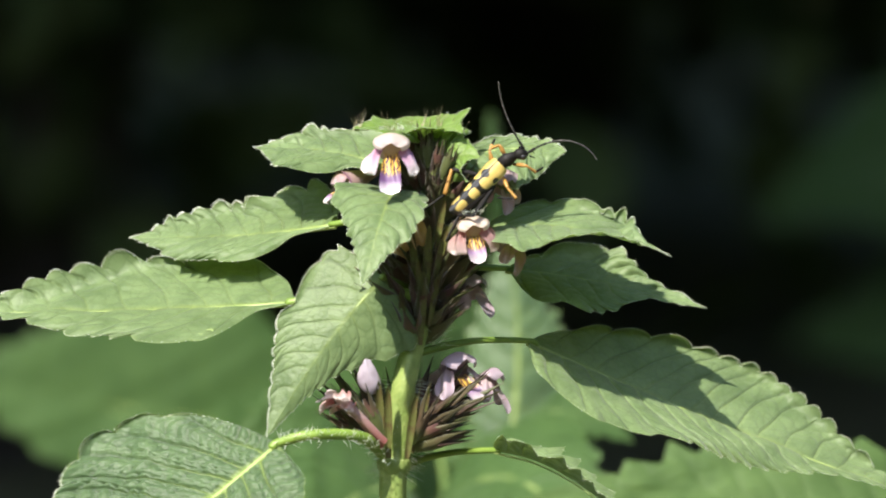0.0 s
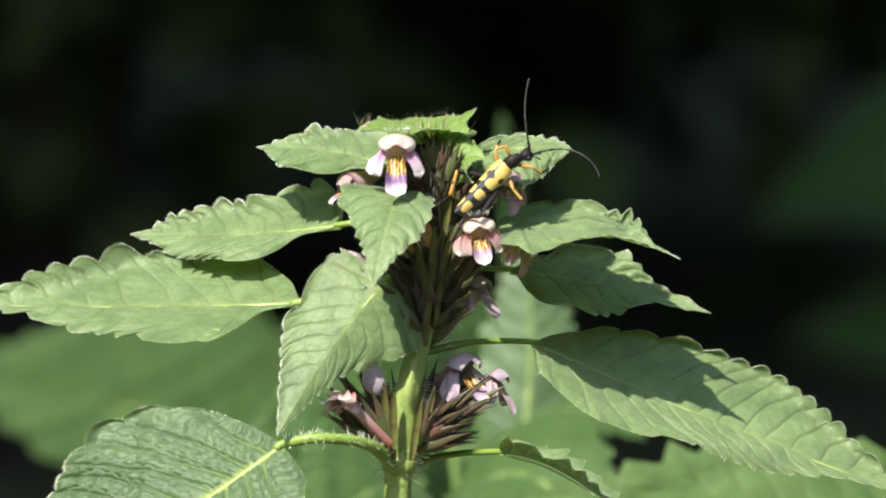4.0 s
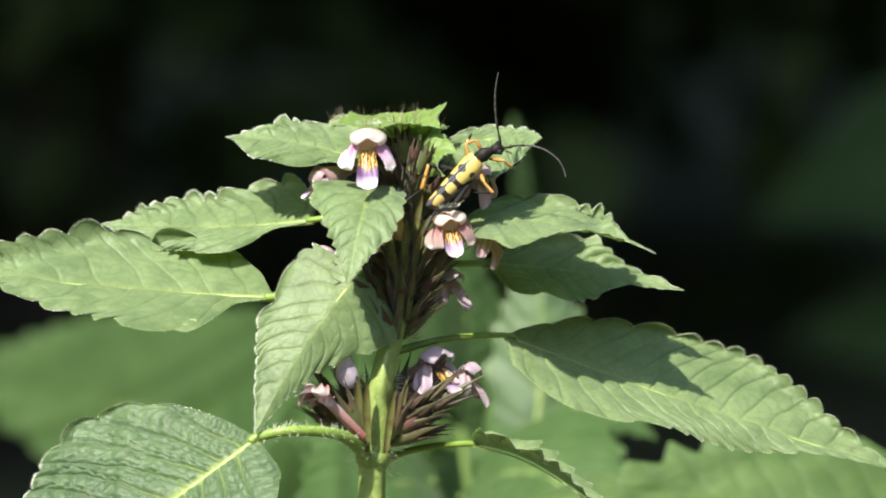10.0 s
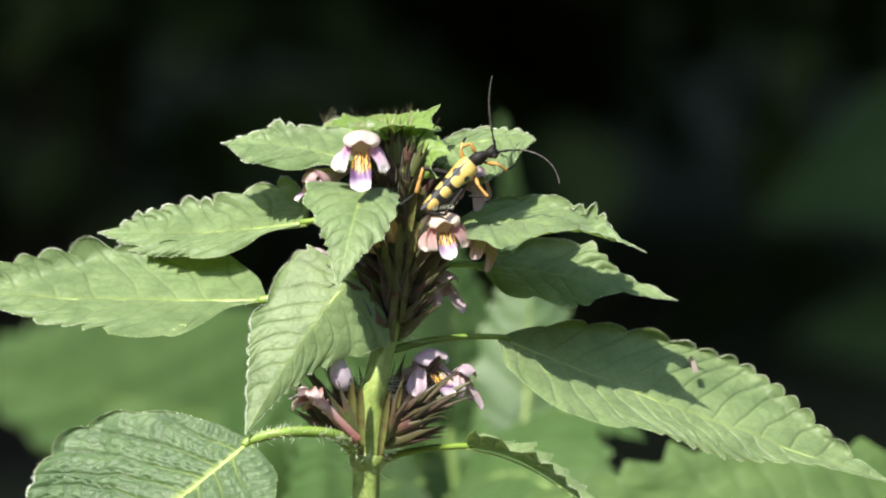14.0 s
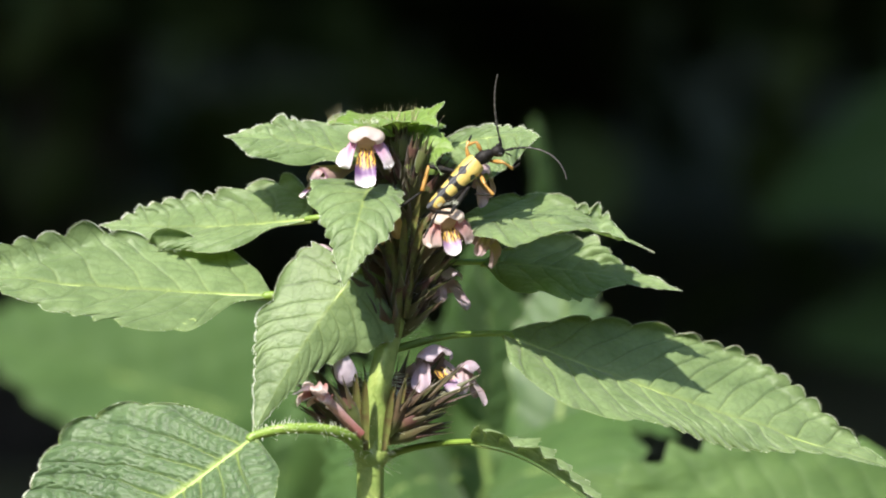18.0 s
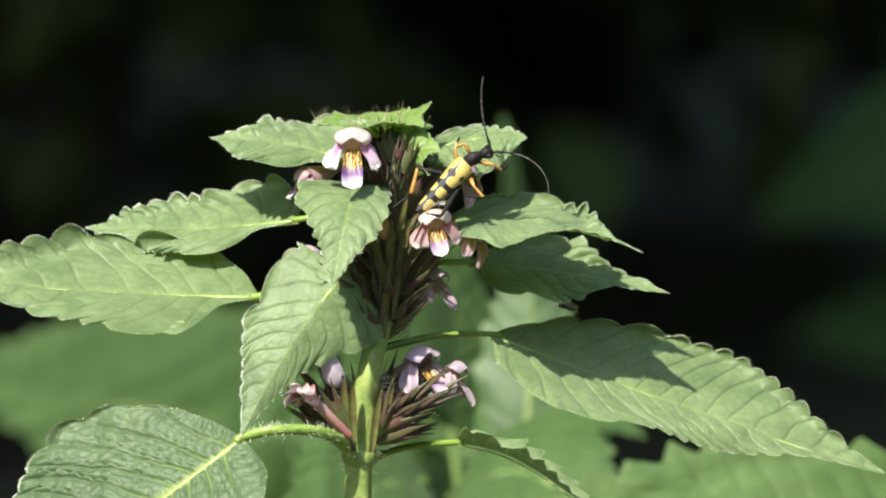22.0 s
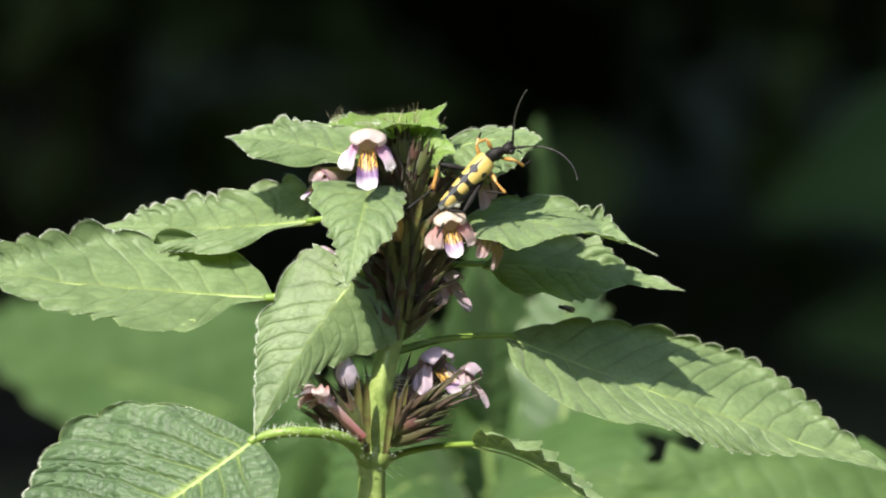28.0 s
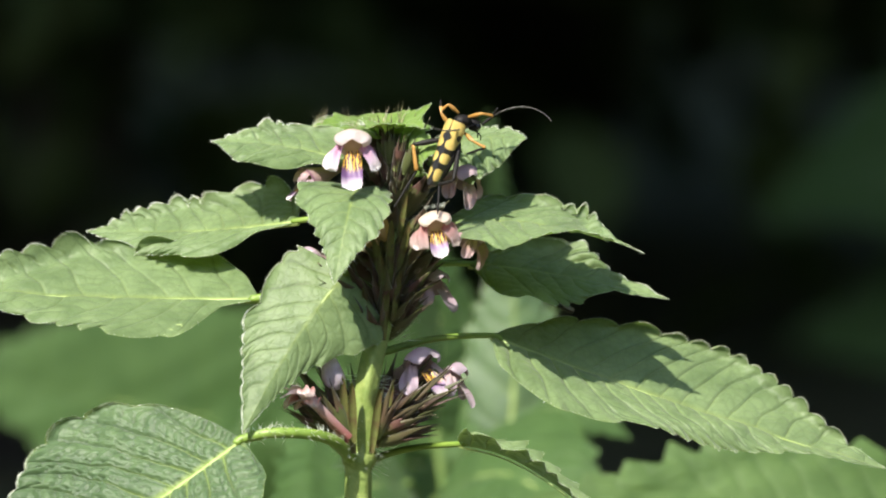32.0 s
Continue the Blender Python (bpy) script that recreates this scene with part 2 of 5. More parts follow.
# paler violet bands; shade is put into the colour by the lower tone
LIP_SHADED = lip_material("shaded_lip_petal", 0.9, [(0.0, (0.46, 0.28, 0.36)), (0.42, (0.14, 0.06, 0.16)), (0.62, (0.26, 0.16, 0.28)), (0.8, (0.42, 0.35, 0.39)), (1.0, (0.50, 0.45, 0.46))])


# ---- leaves ----
def bristles(name, spots, mat, size=0.00005):
    """Many fine hairs, each a thin three-sided cone from a place to a tip."""
    verts, faces = [], []
    for p, q in spots:
        t = (q - p).normalized()
        a = t.cross(Vector((0.3, 0.5, 0.8))).normalized()
        b = t.cross(a)
        k = len(verts)
        for j in range(3):
            g = 2 * math.pi * j / 3
            verts.append(p + (a * math.cos(g) + b * math.sin(g)) * size)
        verts.append(q)
        faces += [(k, k + 1, k + 3), (k + 1, k + 2, k + 3), (k + 2, k, k + 3)]
    return mesh_of(name, verts, faces, mat, False)


def outline(stops, s):
    """A smooth half-width (mm) along the midrib through a few (share, width) stops; nought at both ends."""
    xs, ys = np.array([(0.0, 0.0), *stops, (1.0, 0.0)]).T
    grad = np.gradient(ys, xs)
    k = np.clip(np.searchsorted(xs, s) - 1, 0, len(xs) - 2)
    h = xs[k + 1] - xs[k]
    f = (s - xs[k]) / h
    w = (2 * f ** 3 - 3 * f * f + 1) * ys[k] + (f ** 3 - 2 * f * f + f) * h * grad[k] + (3 * f * f - 2 * f ** 3) * ys[k + 1] + (f ** 3 - f * f) * h * grad[k + 1]
    return np.maximum(w, 0.0)


def leaf_mesh(name, base, bend, tip, face, width, mat, fold=6.0, teeth=9, tooth=1.2, relief=0.3, curl=1.0, twist=0.0, wave=0.5,
              detail=1.0, tail=0.32, peak=0.62, rim=0, cup=100.0, plus=None, minus=None, pale=0.7, net=0.36, seed=0):
    """A toothed leaf blade along the curve base - bend - tip (metres, base at the origin), its upper side towards face: sunken side veins
    that run out to the teeth, swollen fields between them, a cross net. width, tooth, relief, curl and wave are in millimetres,
    fold (up at the sides) and twist (at the tip) in degrees; plus and minus: half-widths of its two sides as outline() takes them;
    rim names the side (1 or -1) whose teeth are cupped up and over, by so many degrees, instead of bent down."""
    b, c, e = np.zeros(3), np.array(bend - base), np.array(tip - base)
    face = np.array(face)
    half, rows = max(8, int(34 * detail)), int(max(60, teeth * 26) * detail)
    rnd = random.Random(seed)
    jit = np.array([rnd.uniform(0.7, 1.25) for _ in range(teeth * 2 + 4)])
    cols = 2 * half + 1
    s, w = np.meshgrid(np.linspace(0, 1, rows + 1), np.sign(np.arange(-half, half + 1)) * (np.abs(np.arange(-half, half + 1)) / half) ** 0.85, indexing="ij")
    a = np.abs(w)
    sweep = min(0.42, 0.0006 * width / max(0.001, np.linalg.norm(e)))
    se = np.minimum(1.0, s + sweep * (0.55 * a + 0.45 * a * a) * (1 - s) * np.minimum(1.0, s * 4))
    q = se[..., None]
    p = b * (1 - q) ** 2 + c * (2 * q * (1 - q)) + e * q * q
    t = (c - b) * (1 - q) + (e - c) * q
    t /= np.linalg.norm(t, axis=2, keepdims=True)
    side = np.cross(t, face)
    side /= np.linalg.norm(side, axis=2, keepdims=True)
    n = np.cross(side, t)
    if twist:
        g = (radians(twist) * np.maximum(0.0, se - 0.45) / 0.55)[..., None]
        side, n = side * np.cos(g) + n * np.sin(g), n * np.cos(g) - side * np.sin(g)
    if plus:
        h = np.where(w > 0, outline(plus, se), outline(minus or plus, se))
    else:
        h = width / 2 * np.sin(np.pi * np.clip(se, 0, 1) ** peak) ** 0.85 * (1 - tail * np.clip((se - 0.55) / 0.3, 0, 1))
    h = np.nan_to_num(h)
    up_side = (rim * w > 0)
    # teeth: broad round lobes on the cupped side, low forward points on the other
    x = np.clip(s * teeth + 0.3 * np.sin(s * 11 + seed + 2.0 * (w > 0)), 0, teeth - 0.001)
    k = x.astype(int)
    f = x - k
    ends = np.minimum(1, s * 9) * np.minimum(1, (1 - s) * 6)
    size = jit[(k * 2 + (w > 0)) % len(jit)] * ends
    lobe = np.abs(np.sin(np.pi * f ** 1.15)) ** 0.45
    point = np.clip(f / 0.78, 0, 1) ** 1.1 * np.clip((1 - f) / 0.16, 0, 1)
    bite = np.where(up_side, lobe, point) * size
    small = np.minimum(1, h / 5)
    reach = a * h + tooth * np.where(up_side, 2.6 * (bite - 0.75), 2.0 * (bite - 0.3)) * a ** 6 * small
    # side veins follow the slanted rows, one to a tooth
    y = s * teeth + 0.12 * np.sin(s * 13 + seed) + np.where(w > 0, 0.35, -0.05) + 0.06 * np.sin(a * 8 + 4 * s * teeth + seed)
    g = np.abs((y % 1.0) - 0.5) * 2
    pitch = max(1.0, np.linalg.norm(e) * 1000 / teeth)
    rib1 = np.exp(-((1 - g) * pitch / 0.5) ** 2)
    cell = np.floor(y)
    cross = np.abs(((a * h / 2.1 + 0.3 * np.sin(y * 5.3 + seed) + 0.41 * cell + 0.6 * (y % 1.0)) % 1.0) - 0.5) * 2
    rib2 = np.exp(-((1 - cross) / 0.2) ** 2) * (1 - rib1)
    fork = np.exp(-((np.abs(((y * 2 + 0.9 * a) % 1.0) - 0.5) * 2 - 1) * pitch / 1.1) ** 2) * np.clip((a - (0.1 if net > 0.6 else 0.55)) * 3, 0, 1) * (1 - rib1)
    fade = small * np.minimum(1, (1 - a) * 6 + 0.2)
    mid = np.exp(-(w * h / 0.6) ** 2)
    swell = (1 - g ** 2.2) * (1 - 0.8 * net + 0.8 * net * (1 - cross ** 2))
    bulge = relief * (0.95 * swell - 0.75 * rib1 - net * rib2 - 0.3 * fork) * fade * (1 - mid) - 0.5 * relief * mid
    # mask of the shade painted along sunken veins and cross net
    groove_shade = np.clip((0.9 * rib1 * (0.35 + 0.65 * np.clip(a * 2.2, 0, 1)) + 1.15 * net * rib2 + 0.4 * fork) * fade * (1 - mid), 0, 1)
    for m in range(4):
        bulge = bulge + 0.11 * np.sin(w * h * (0.31 + 0.13 * m) + se * width * (0.55 + 0.17 * m) + seed * 2.7 + m * 1.9) * small
    up = bulge - np.where(up_side, 0.0, curl * a ** 4 * (1.25 - 0.5 * bite)) * np.minimum(1, h / 6)
    up = up + wave * np.sin(2 * np.pi * (se * 2.3 + 0.3 * w) + seed) * a * a * np.minimum(1, h / 6)
    up = up + reach * math.sin(radians(fold))
    flat = reach * math.cos(radians(fold))
    # cupped lobes: the last few millimetres roll up towards the blade
    roll = np.maximum(0.3, 3.4 * tooth * bite) * np.minimum(1, h / 7) * ends
    over = np.where(up_side, np.maximum(0.0, reach - (np.max(np.where(up_side, reach, 0), axis=1, keepdims=True) - roll)), 0.0)
    if rim:
        bendy = radians(cup) * np.clip(over / np.maximum(roll, 0.05), 0, 1)
        safe = np.maximum(bendy, 1e-4)
        flat = flat - over + over * np.sin(safe) / safe
        up = up + over * (1 - np.cos(safe)) / safe
    verts = p + side * (np.sign(w) * flat * 0.001)[..., None] + n * (up * 0.001)[..., None]
    # pale midrib; the last term paints the edge's glint as a pale line
    vein_and_glint = np.exp(-(w * h / (0.3 * (1.2 - se))) ** 2) * (1 - 0.7 * se) + 0.45 * (a > 0.975)
    vein_and_glint = np.clip(pale * (vein_and_glint + 0.55 * rib1 * np.clip(1 - 1.5 * a, 0, 1) * (1 - 0.6 * se)), 0, 1)
    verts = [Vector(v) for v in verts.reshape(-1, 3)]
    me = mesh_of(name, verts, grid_faces(rows + 1, cols), mat, vein_and_glint=vein_and_glint.ravel(), groove_shade=groove_shade.ravel())
    fringe = []
    for i in range(2, rows - 1):
        for j, k in ((0, 1), (cols - 1, cols - 2)):
            p, q = verts[i * cols + j], verts[i * cols + k]
            out = (p - q).normalized()
            for _ in range(3 if rim * (j - 1) > 0 or (rim < 0 and j == 0) else i % 2):
                lean = out + Vector((rnd.uniform(-0.6, 0.6), rnd.uniform(-0.6, 0.6), rnd.uniform(-0.3, 0.8)))
                a = p.lerp(q, rnd.random())
                fringe.append((a, a + lean.normalized() * rnd.uniform(0.0002, 0.0006)))
    return me, fringe


def leaf_part(owner, base, bend, tip, face, width, stalk=None, mat=None, origin=None, stalk_radius=0.9, rib=0.45, last=0.95, label="", **more):
    """A leaf of a plant that stands at origin: blade with its raised midrib, and the stalk (plan places) that joins it to the stem."""
    o = ROOT if origin is None else origin
    b, c, e = at(*base), at(*bend), at(*tip)
    blade, fringe = leaf_mesh("leaf", b, c, e, way(*face), width, mat or LEAF, **more)
    ob = part("leaf", blade, owner, Matrix.Translation(b - o), label)
    if mat in (None, YOUNG, DARK_LEAF):
        part("leaf_hair", bristles("leaf_hair", fringe[::3] if mat is YOUNG else fringe, HAIR, 0.000045), ob, None, "pale hairs along the leaf margin", "stuff")
    line = [(b * (1 - s) ** 2 + c * (2 * s * (1 - s)) + e * s * s) - b - way(*face) * 0.0005 for s in (0, 0.3, 0.6, last)]
    part("midrib", tube_mesh("midrib", line, [rib * 0.0012, rib * 0.0009, rib * 0.0006, rib * 0.0002], MIDRIB, 16, 8), ob, None, "pale raised midrib")
    if stalk:
        pts = [at(*q) - b for q in stalk] + [Vector((0, 0, 0)), (c - b) * 0.06]
        part("leaf_stalk", tube_mesh("leaf_stalk", pts, [stalk_radius * 0.0013, stalk_radius * 0.001, stalk_radius * 0.0009, stalk_radius * 0.0007], FAR_STALK if mat is FAR_LEAF else PETIOLE, 18, 10),
             ob, None, "hairy green leaf stalk")
    return ob


plant = tagged(new("hemp_nettle"), "upright flowering hemp-nettle with toothed green leaves in sunlight", "plant")
plant.matrix_basis = Matrix.Translation(ROOT)

stem_line = [(-13.6, -44, 0), (-13.4, -38, -1), (-11.6, -22, -4), (-8.6, -10, -1), (-7.2, 1, 1), (-6.9, 11, 1), (-8.2, 20, 1)]
low = at(*stem_line[0])
stem_points = [Vector((low.x - 0.004 * (1 - z / low.z), low.y, z)) for z in (-0.03, 0.2, 0.42)] + [at(*q) for q in stem_line]
part("stem", tube_mesh("stem", [p - ROOT for p in stem_points], [0.0042, 0.0038, 0.0032, 0.0024, 0.0022, 0.0019, 0.0016, 0.0015, 0.0013, 0.0006], STEM, 72, 24, 0.11),
     plant, None, "pale green bristly square stem")

part("stem_node", ball_mesh("stem_node", (0.0031, 0.0030, 0.0030), STEM, 12, 18), plant, Matrix.Translation(at(-13.4, -36.8, -0.8) - ROOT), "swollen pale joint of the stem")
leaf_a = leaf_part(plant, (-14, 15.5, 3), (-26, 19.5, 8), (-39.6, 19.8, 10), (0.0, 0.94, -0.36), 18, [(-8, 16, 1), (-11, 16, 2)], fold=4, teeth=7, tooth=0.9, rim=1, cup=100, seed=1,
                   plus=[(0.06, 4), (0.2, 9), (0.32, 9.5), (0.5, 8), (0.7, 6), (0.85, 2.4)], minus=[(0.06, 3), (0.25, 5), (0.45, 9), (0.66, 10), (0.8, 6), (0.9, 2.5)])
leaf_b = leaf_part(plant, (-24, 5.2, 4), (-42, 3.0, 14), (-61.8, 4.2, 20), (0.1, 0.86, -0.5), 25, [(-7.5, 4, 1), (-15, 6, 1)], stalk_radius=0.6, fold=4, teeth=10, tooth=1.0, rim=1, cup=120, seed=2,
                   plus=[(0.05, 7), (0.16, 13), (0.32, 14.5), (0.5, 10.5), (0.68, 9), (0.85, 4.6), (0.94, 1.8)], minus=[(0.05, 1), (0.17, 2.5), (0.32, 9), (0.5, 10), (0.68, 7.4), (0.88, 2.6)])
leaf_c = leaf_part(plant, (-31, -8.5, -1), (-58, -7.6, -2), (-94, -3.5, -3), (0.0, 0.85, -0.53), 33, [(-9, -10, 1), (-20, -7, 1)], fold=4, teeth=9, tooth=1.35, curl=0.7, rim=1, cup=125, seed=3,
                   plus=[(0.03, 7), (0.12, 12.5), (0.23, 15), (0.32, 16), (0.5, 16.5), (0.62, 14.2), (0.75, 9.8), (0.88, 4.5)], minus=[(0.04, 1.5), (0.12, 3), (0.23, 10), (0.32, 13.5), (0.5, 11.5), (0.62, 9), (0.75, 4.5), (0.88, 2)])
ring = [Vector((1.5 * math.cos(g) + 0.25 * math.sin(3 * g), 0.8 * math.sin(g) + 0.2 * math.cos(2 * g), 0.2 * math.sin(2 * g))) * 0.001 for g in [0.42 * k for k in range(16)]]
part("leaf_scar", tube_mesh("leaf_scar", ring, [0.00012, 0.0002, 0.00016], MIDRIB, 40, 6), leaf_c,
     Matrix.Translation(at(-46.2, -13.2, -9.4) - at(-31, -8.5, -1)) @ axes((0, 0, 0), way(0, 0.53, 0.85), way(0, 0.85, -0.53)), "pale curled rim of an insect bite")
leaf_d = leaf_part(plant, (-13.5, 11.3, -3), (-15.2, 8.8, -18), (-18, -6.8, -21), (-0.04, 0.72, -0.69), 16, [(-7.5, 9, 0), (-9, 10.3, -1)], fold=8, teeth=8, tooth=0.5, curl=0.9, relief=0.17, seed=4,
                   plus=[(0.01, 6.5), (0.05, 9), (0.2, 10), (0.38, 9.5), (0.52, 7.2), (0.7, 4.3), (0.85, 2.2), (0.94, 0.9)], minus=[(0.01, 4.5), (0.05, 5.8), (0.22, 6.4), (0.45, 6.9), (0.6, 6), (0.72, 4.2), (0.86, 2.1), (0.94, 0.9)])
leaf_e = leaf_part(plant, (-15.5, -4.0, -7), (-24, -13, -12), (-34.1, -32.6, -17), (0.1, 0.3, -0.95), 23, [(-9.5, -8, 1), (-12.5, -6, -2)], stalk_radius=0.7, fold=-14, teeth=10, tooth=0.5, curl=0.7, rim=1, cup=55, relief=0.11, wave=0.25, pale=0.5, seed=5,
                   plus=[(0.015, 7), (0.07, 10.4), (0.18, 11.4), (0.3, 10.6), (0.42, 10), (0.52, 10.2), (0.6, 9), (0.74, 6), (0.87, 3), (0.95, 1.2)], minus=[(0.02, 6.5), (0.1, 11.2), (0.2, 12.2), (0.36, 9.8), (0.52, 6), (0.7, 3.1), (0.86, 1.4), (0.95, 0.6)])
leaf_f = leaf_part(plant, (10, -15.2, 8), (42, -27.5, 12), (80, -38.6, 12), (0.15, 0.84, -0.53), 32, [(-10.5, -18.5, 1), (0, -15.8, 6)], stalk_radius=0.58, fold=6, teeth=16, tooth=0.85, curl=0.8, rim=-1, cup=150, seed=6,
                   minus=[(0.03, 4), (0.1, 9), (0.23, 14), (0.31, 16), (0.41, 18.5), (0.54, 18.5), (0.63, 17), (0.74, 12), (0.83, 8), (0.92, 4)], plus=[(0.02, 7), (0.06, 11), (0.13, 14), (0.23, 15), (0.31, 14.5), (0.41, 12.5), (0.54, 10.5), (0.64, 8), (0.74, 5), (0.84, 2.6), (0.93, 1.2)])
leaf_g = leaf_part(plant, (6, -2.5, 12), (20, -2.5, 13), (41.8, -7.4, 11), (0.1, 0.88, -0.48), 22, [(-7.5, -5, 1), (-1, -2.8, 6)], stalk_radius=0.6, fold=3, teeth=8, tooth=1.2, curl=0.4, rim=-1, cup=80, seed=7,
                   minus=[(0.08, 3.5), (0.2, 5.8), (0.37, 8), (0.54, 9.2), (0.64, 7), (0.72, 4.4), (0.82, 2.6), (0.92, 1.2)], plus=[(0.08, 5), (0.2, 9.5), (0.37, 11.4), (0.56, 10.6), (0.65, 7.6), (0.72, 3.6), (0.82, 2.2), (0.92, 1)])
leaf_h = leaf_part(plant, (1, 4.5, 3), (18, 7.2, -4), (36.8, -0.6, -9), (0.05, 0.95, -0.32), 25, [(-7, 2, 1), (-3, 3.8, 2)], fold=3, teeth=9, tooth=1.0, twist=38, rim=-1, cup=120, last=0.62, seed=8,
                   minus=[(0.08, 7), (0.18, 12), (0.3, 13.5), (0.42, 11), (0.58, 10.5), (0.71, 10.5), (0.79, 6), (0.87, 2.4), (0.94, 1)], plus=[(0.08, 5), (0.18, 9), (0.3, 12), (0.42, 14), (0.58, 12), (0.7, 6.5), (0.8, 3.6), (0.9, 1.8)])
leaf_j = leaf_part(plant, (-3, 16.5, 3), (6, 21, 3), (16.4, 19.8, 0), (0.05, 0.87, -0.48), 20, [(-7.5, 15, 1), (-5.5, 16, 2)], fold=-12, teeth=7, tooth=0.8, rim=-1, cup=90, seed=9,
                   minus=[(0.1, 4), (0.3, 5.6), (0.5, 5.6), (0.7, 4.4), (0.86, 2.6), (0.95, 1.1)], plus=[(0.1, 5), (0.3, 8), (0.5, 10), (0.66, 10.5), (0.8, 7), (0.91, 3)])
leaf_l = leaf_part(plant, (-34, -33.4, -14), (-55, -49, -21), (-82, -67, -27), (-0.15, 0.72, -0.68), 42, [(-13.6, -37, -2), (-19, -33, -11), (-28, -32.2, -15)], fold=4, teeth=13, tooth=0.7, relief=0.66, curl=1.0, rim=1, cup=95, mat=DARK_LEAF, label="older dark green leaf", seed=10, stalk_radius=1.0, pale=1.1, net=0.8,
                   plus=[(0.02, 6), (0.07, 13), (0.15, 19), (0.3, 25), (0.5, 25), (0.7, 17), (0.88, 6)], minus=[(0.02, 7), (0.07, 12), (0.15, 15.5), (0.3, 19), (0.5, 18), (0.7, 13), (0.88, 5)])
leaf_part(plant, (4.5, -34.4, -7), (17, -35.5, -14), (35, -53, -24), (0.3, 0.94, 0.0), 12, [(-13, -38, 2), (-8, -36, 4), (-2, -34.8, 0)], stalk_radius=0.6, rib=0.2, fold=32, teeth=9, tooth=0.9, peak=0.5, seed=11)
for base, bend, tip, face, width, seed in (
        ((-9, 20, 0), (-5, 21.5, -2), (-0.5, 26, -3), (-0.6, 0.6, -0.5), 8, 21),
        ((-9, 20, 0), (-15, 23.5, -3), (-21.5, 22, -5), (0, 0.93, -0.36), 10, 22),
        ((-8.5, 20, -1), (-9.5, 24, -6), (-12, 21.5, -12), (0, 0.95, -0.3), 8, 23),
        ((-8, 20, 1), (-5, 24, -3), (-1.8, 21.5, -7), (-0.1, 0.9, -0.4), 8, 24),
        ((-8, 20, 2), (-10, 24.5, 6), (-14, 23.5, 11), (0, 0.93, -0.35), 9, 25),
        ((-8, 20, 2), (-3, 24, 5), (-0.5, 21.5, 8), (0, 0.9, -0.43), 9, 26),
        ((-4.6, 13.0, -4), (-3.6, 19.6, -6), (1.2, 17.2, -7), (-0.2, 0.6, -0.77), 11, 27)):
    leaf_part(plant, base, bend, tip, face, width, None, YOUNG, rib=0.25, label="small young yellow-green leaf", teeth=5, tooth=0.6, relief=0.2, curl=0.4, wave=0.3, seed=seed)


# ---- calyces ----
def calyx_meshes():
    verts, along, rows, cols = [], [], 12, 20
    for i in range(rows):
        s = i / (rows - 1)
        r = 0.7 + 0.75 * math.sin(min(1, s * 1.25) * math.pi / 2) ** 0.8 - 0.35 * max(0, s - 0.75)
        for j in range(cols):
            g = 2 * math.pi * j / cols
            q = r * (1 + 0.07 * math.cos(10 * g)) * (1 + (0.08 if s > 0.9 else 0))
            verts.append((q * math.cos(g) * 0.001, s * 0.0056, q * math.sin(g) * 0.001))
            along.append(s)
    body = mesh_of("calyx", verts, grid_faces(rows, cols, True) + [tuple(range(cols))], CALYX, along=along)
    verts, along, n = [], [], 8
    for i in range(n):
        s = i / (n - 1)
        r = 0.8 * (1 - s) ** 1.5 + 0.045
        for j in range(6):
            g = 2 * math.pi * j / 6
            verts.append((r * math.cos(g) * 0.001, s * 0.0052, (r * 0.28 * math.sin(g) + 0.55 * s * s) * 0.001))
            along.append(s)
    return body, mesh_of("calyx_tooth", verts, grid_faces(n, 6, True), TOOTH, along=along)


CALYX_BODY, CALYX_TOOTH = calyx_meshes()


def calyx(place, forward, size=1.0, tooth=1.0, turn=0.0, lean=4.0):
    ob = part("calyx", CALYX_BODY, plant, axes(place - ROOT, forward, (0.1, 0.2, 1)) @ Matrix.Scale(size, 4))
    for k in range(5):
        g = turn + 2 * math.pi * k / 5
        m = Matrix.Rotation(g, 4, "Y") @ Matrix.Translation((0, 0.0050, 0.0012)) @ Matrix.Rotation(radians(lean), 4, "X") @ Matrix.Scale(tooth, 4)
        part("calyx_tooth", CALYX_TOOTH, ob, m)
    return ob


rnd = random.Random(7)


def whorl(u, v, n, spread, lift, size, tooth, ring, start=0.0, bare=False):
    """n calyces round the stem at a node, each leaning outwards and up."""
    for k in range(n):
        g = start + 2 * math.pi * (k + rnd.uniform(-0.3, 0.3)) / n
        out = Vector((math.cos(g), math.sin(g), 0))
        if bare and out.y < -0.72:
            continue
        up = lift * rnd.uniform(0.6, 1.4)
        place = at(u, v + rnd.uniform(-spread, spread), 1) + out * (ring * 0.001 * rnd.uniform(0.7, 1.2))
        calyx(place, out + Vector((0, 0, up)), size * rnd.uniform(0.85, 1.15), tooth * rnd.uniform(0.8, 1.2), rnd.uniform(0, 1.2))


whorl(-12.8, -33.6, 19, 1.6, 0.9, 1.35, 1.15, 1.8, 0.0, True)
whorl(-12.2, -31.5, 12, 1.5, 0.8, 1.25, 1.2, 2.8, 0.4, True)
whorl(-9.6, -14.5, 10, 2.0, 1.0, 1.2, 1.0, 1.3, 0.2)
whorl(-8.4, -9.0, 11, 2.2, 1.0, 1.25, 1.05, 1.4)
whorl(-7.6, -2.0, 10, 2.5, 1.1, 1.25, 0.95, 1.3, 0.3)
whorl(-7.2, 4.5, 10, 2.2, 1.3, 1.2, 0.85, 1.1)
whorl(-7.3, 7.5, 10, 2.0, 1.6, 1.1, 0.8, 1.6, 0.2)
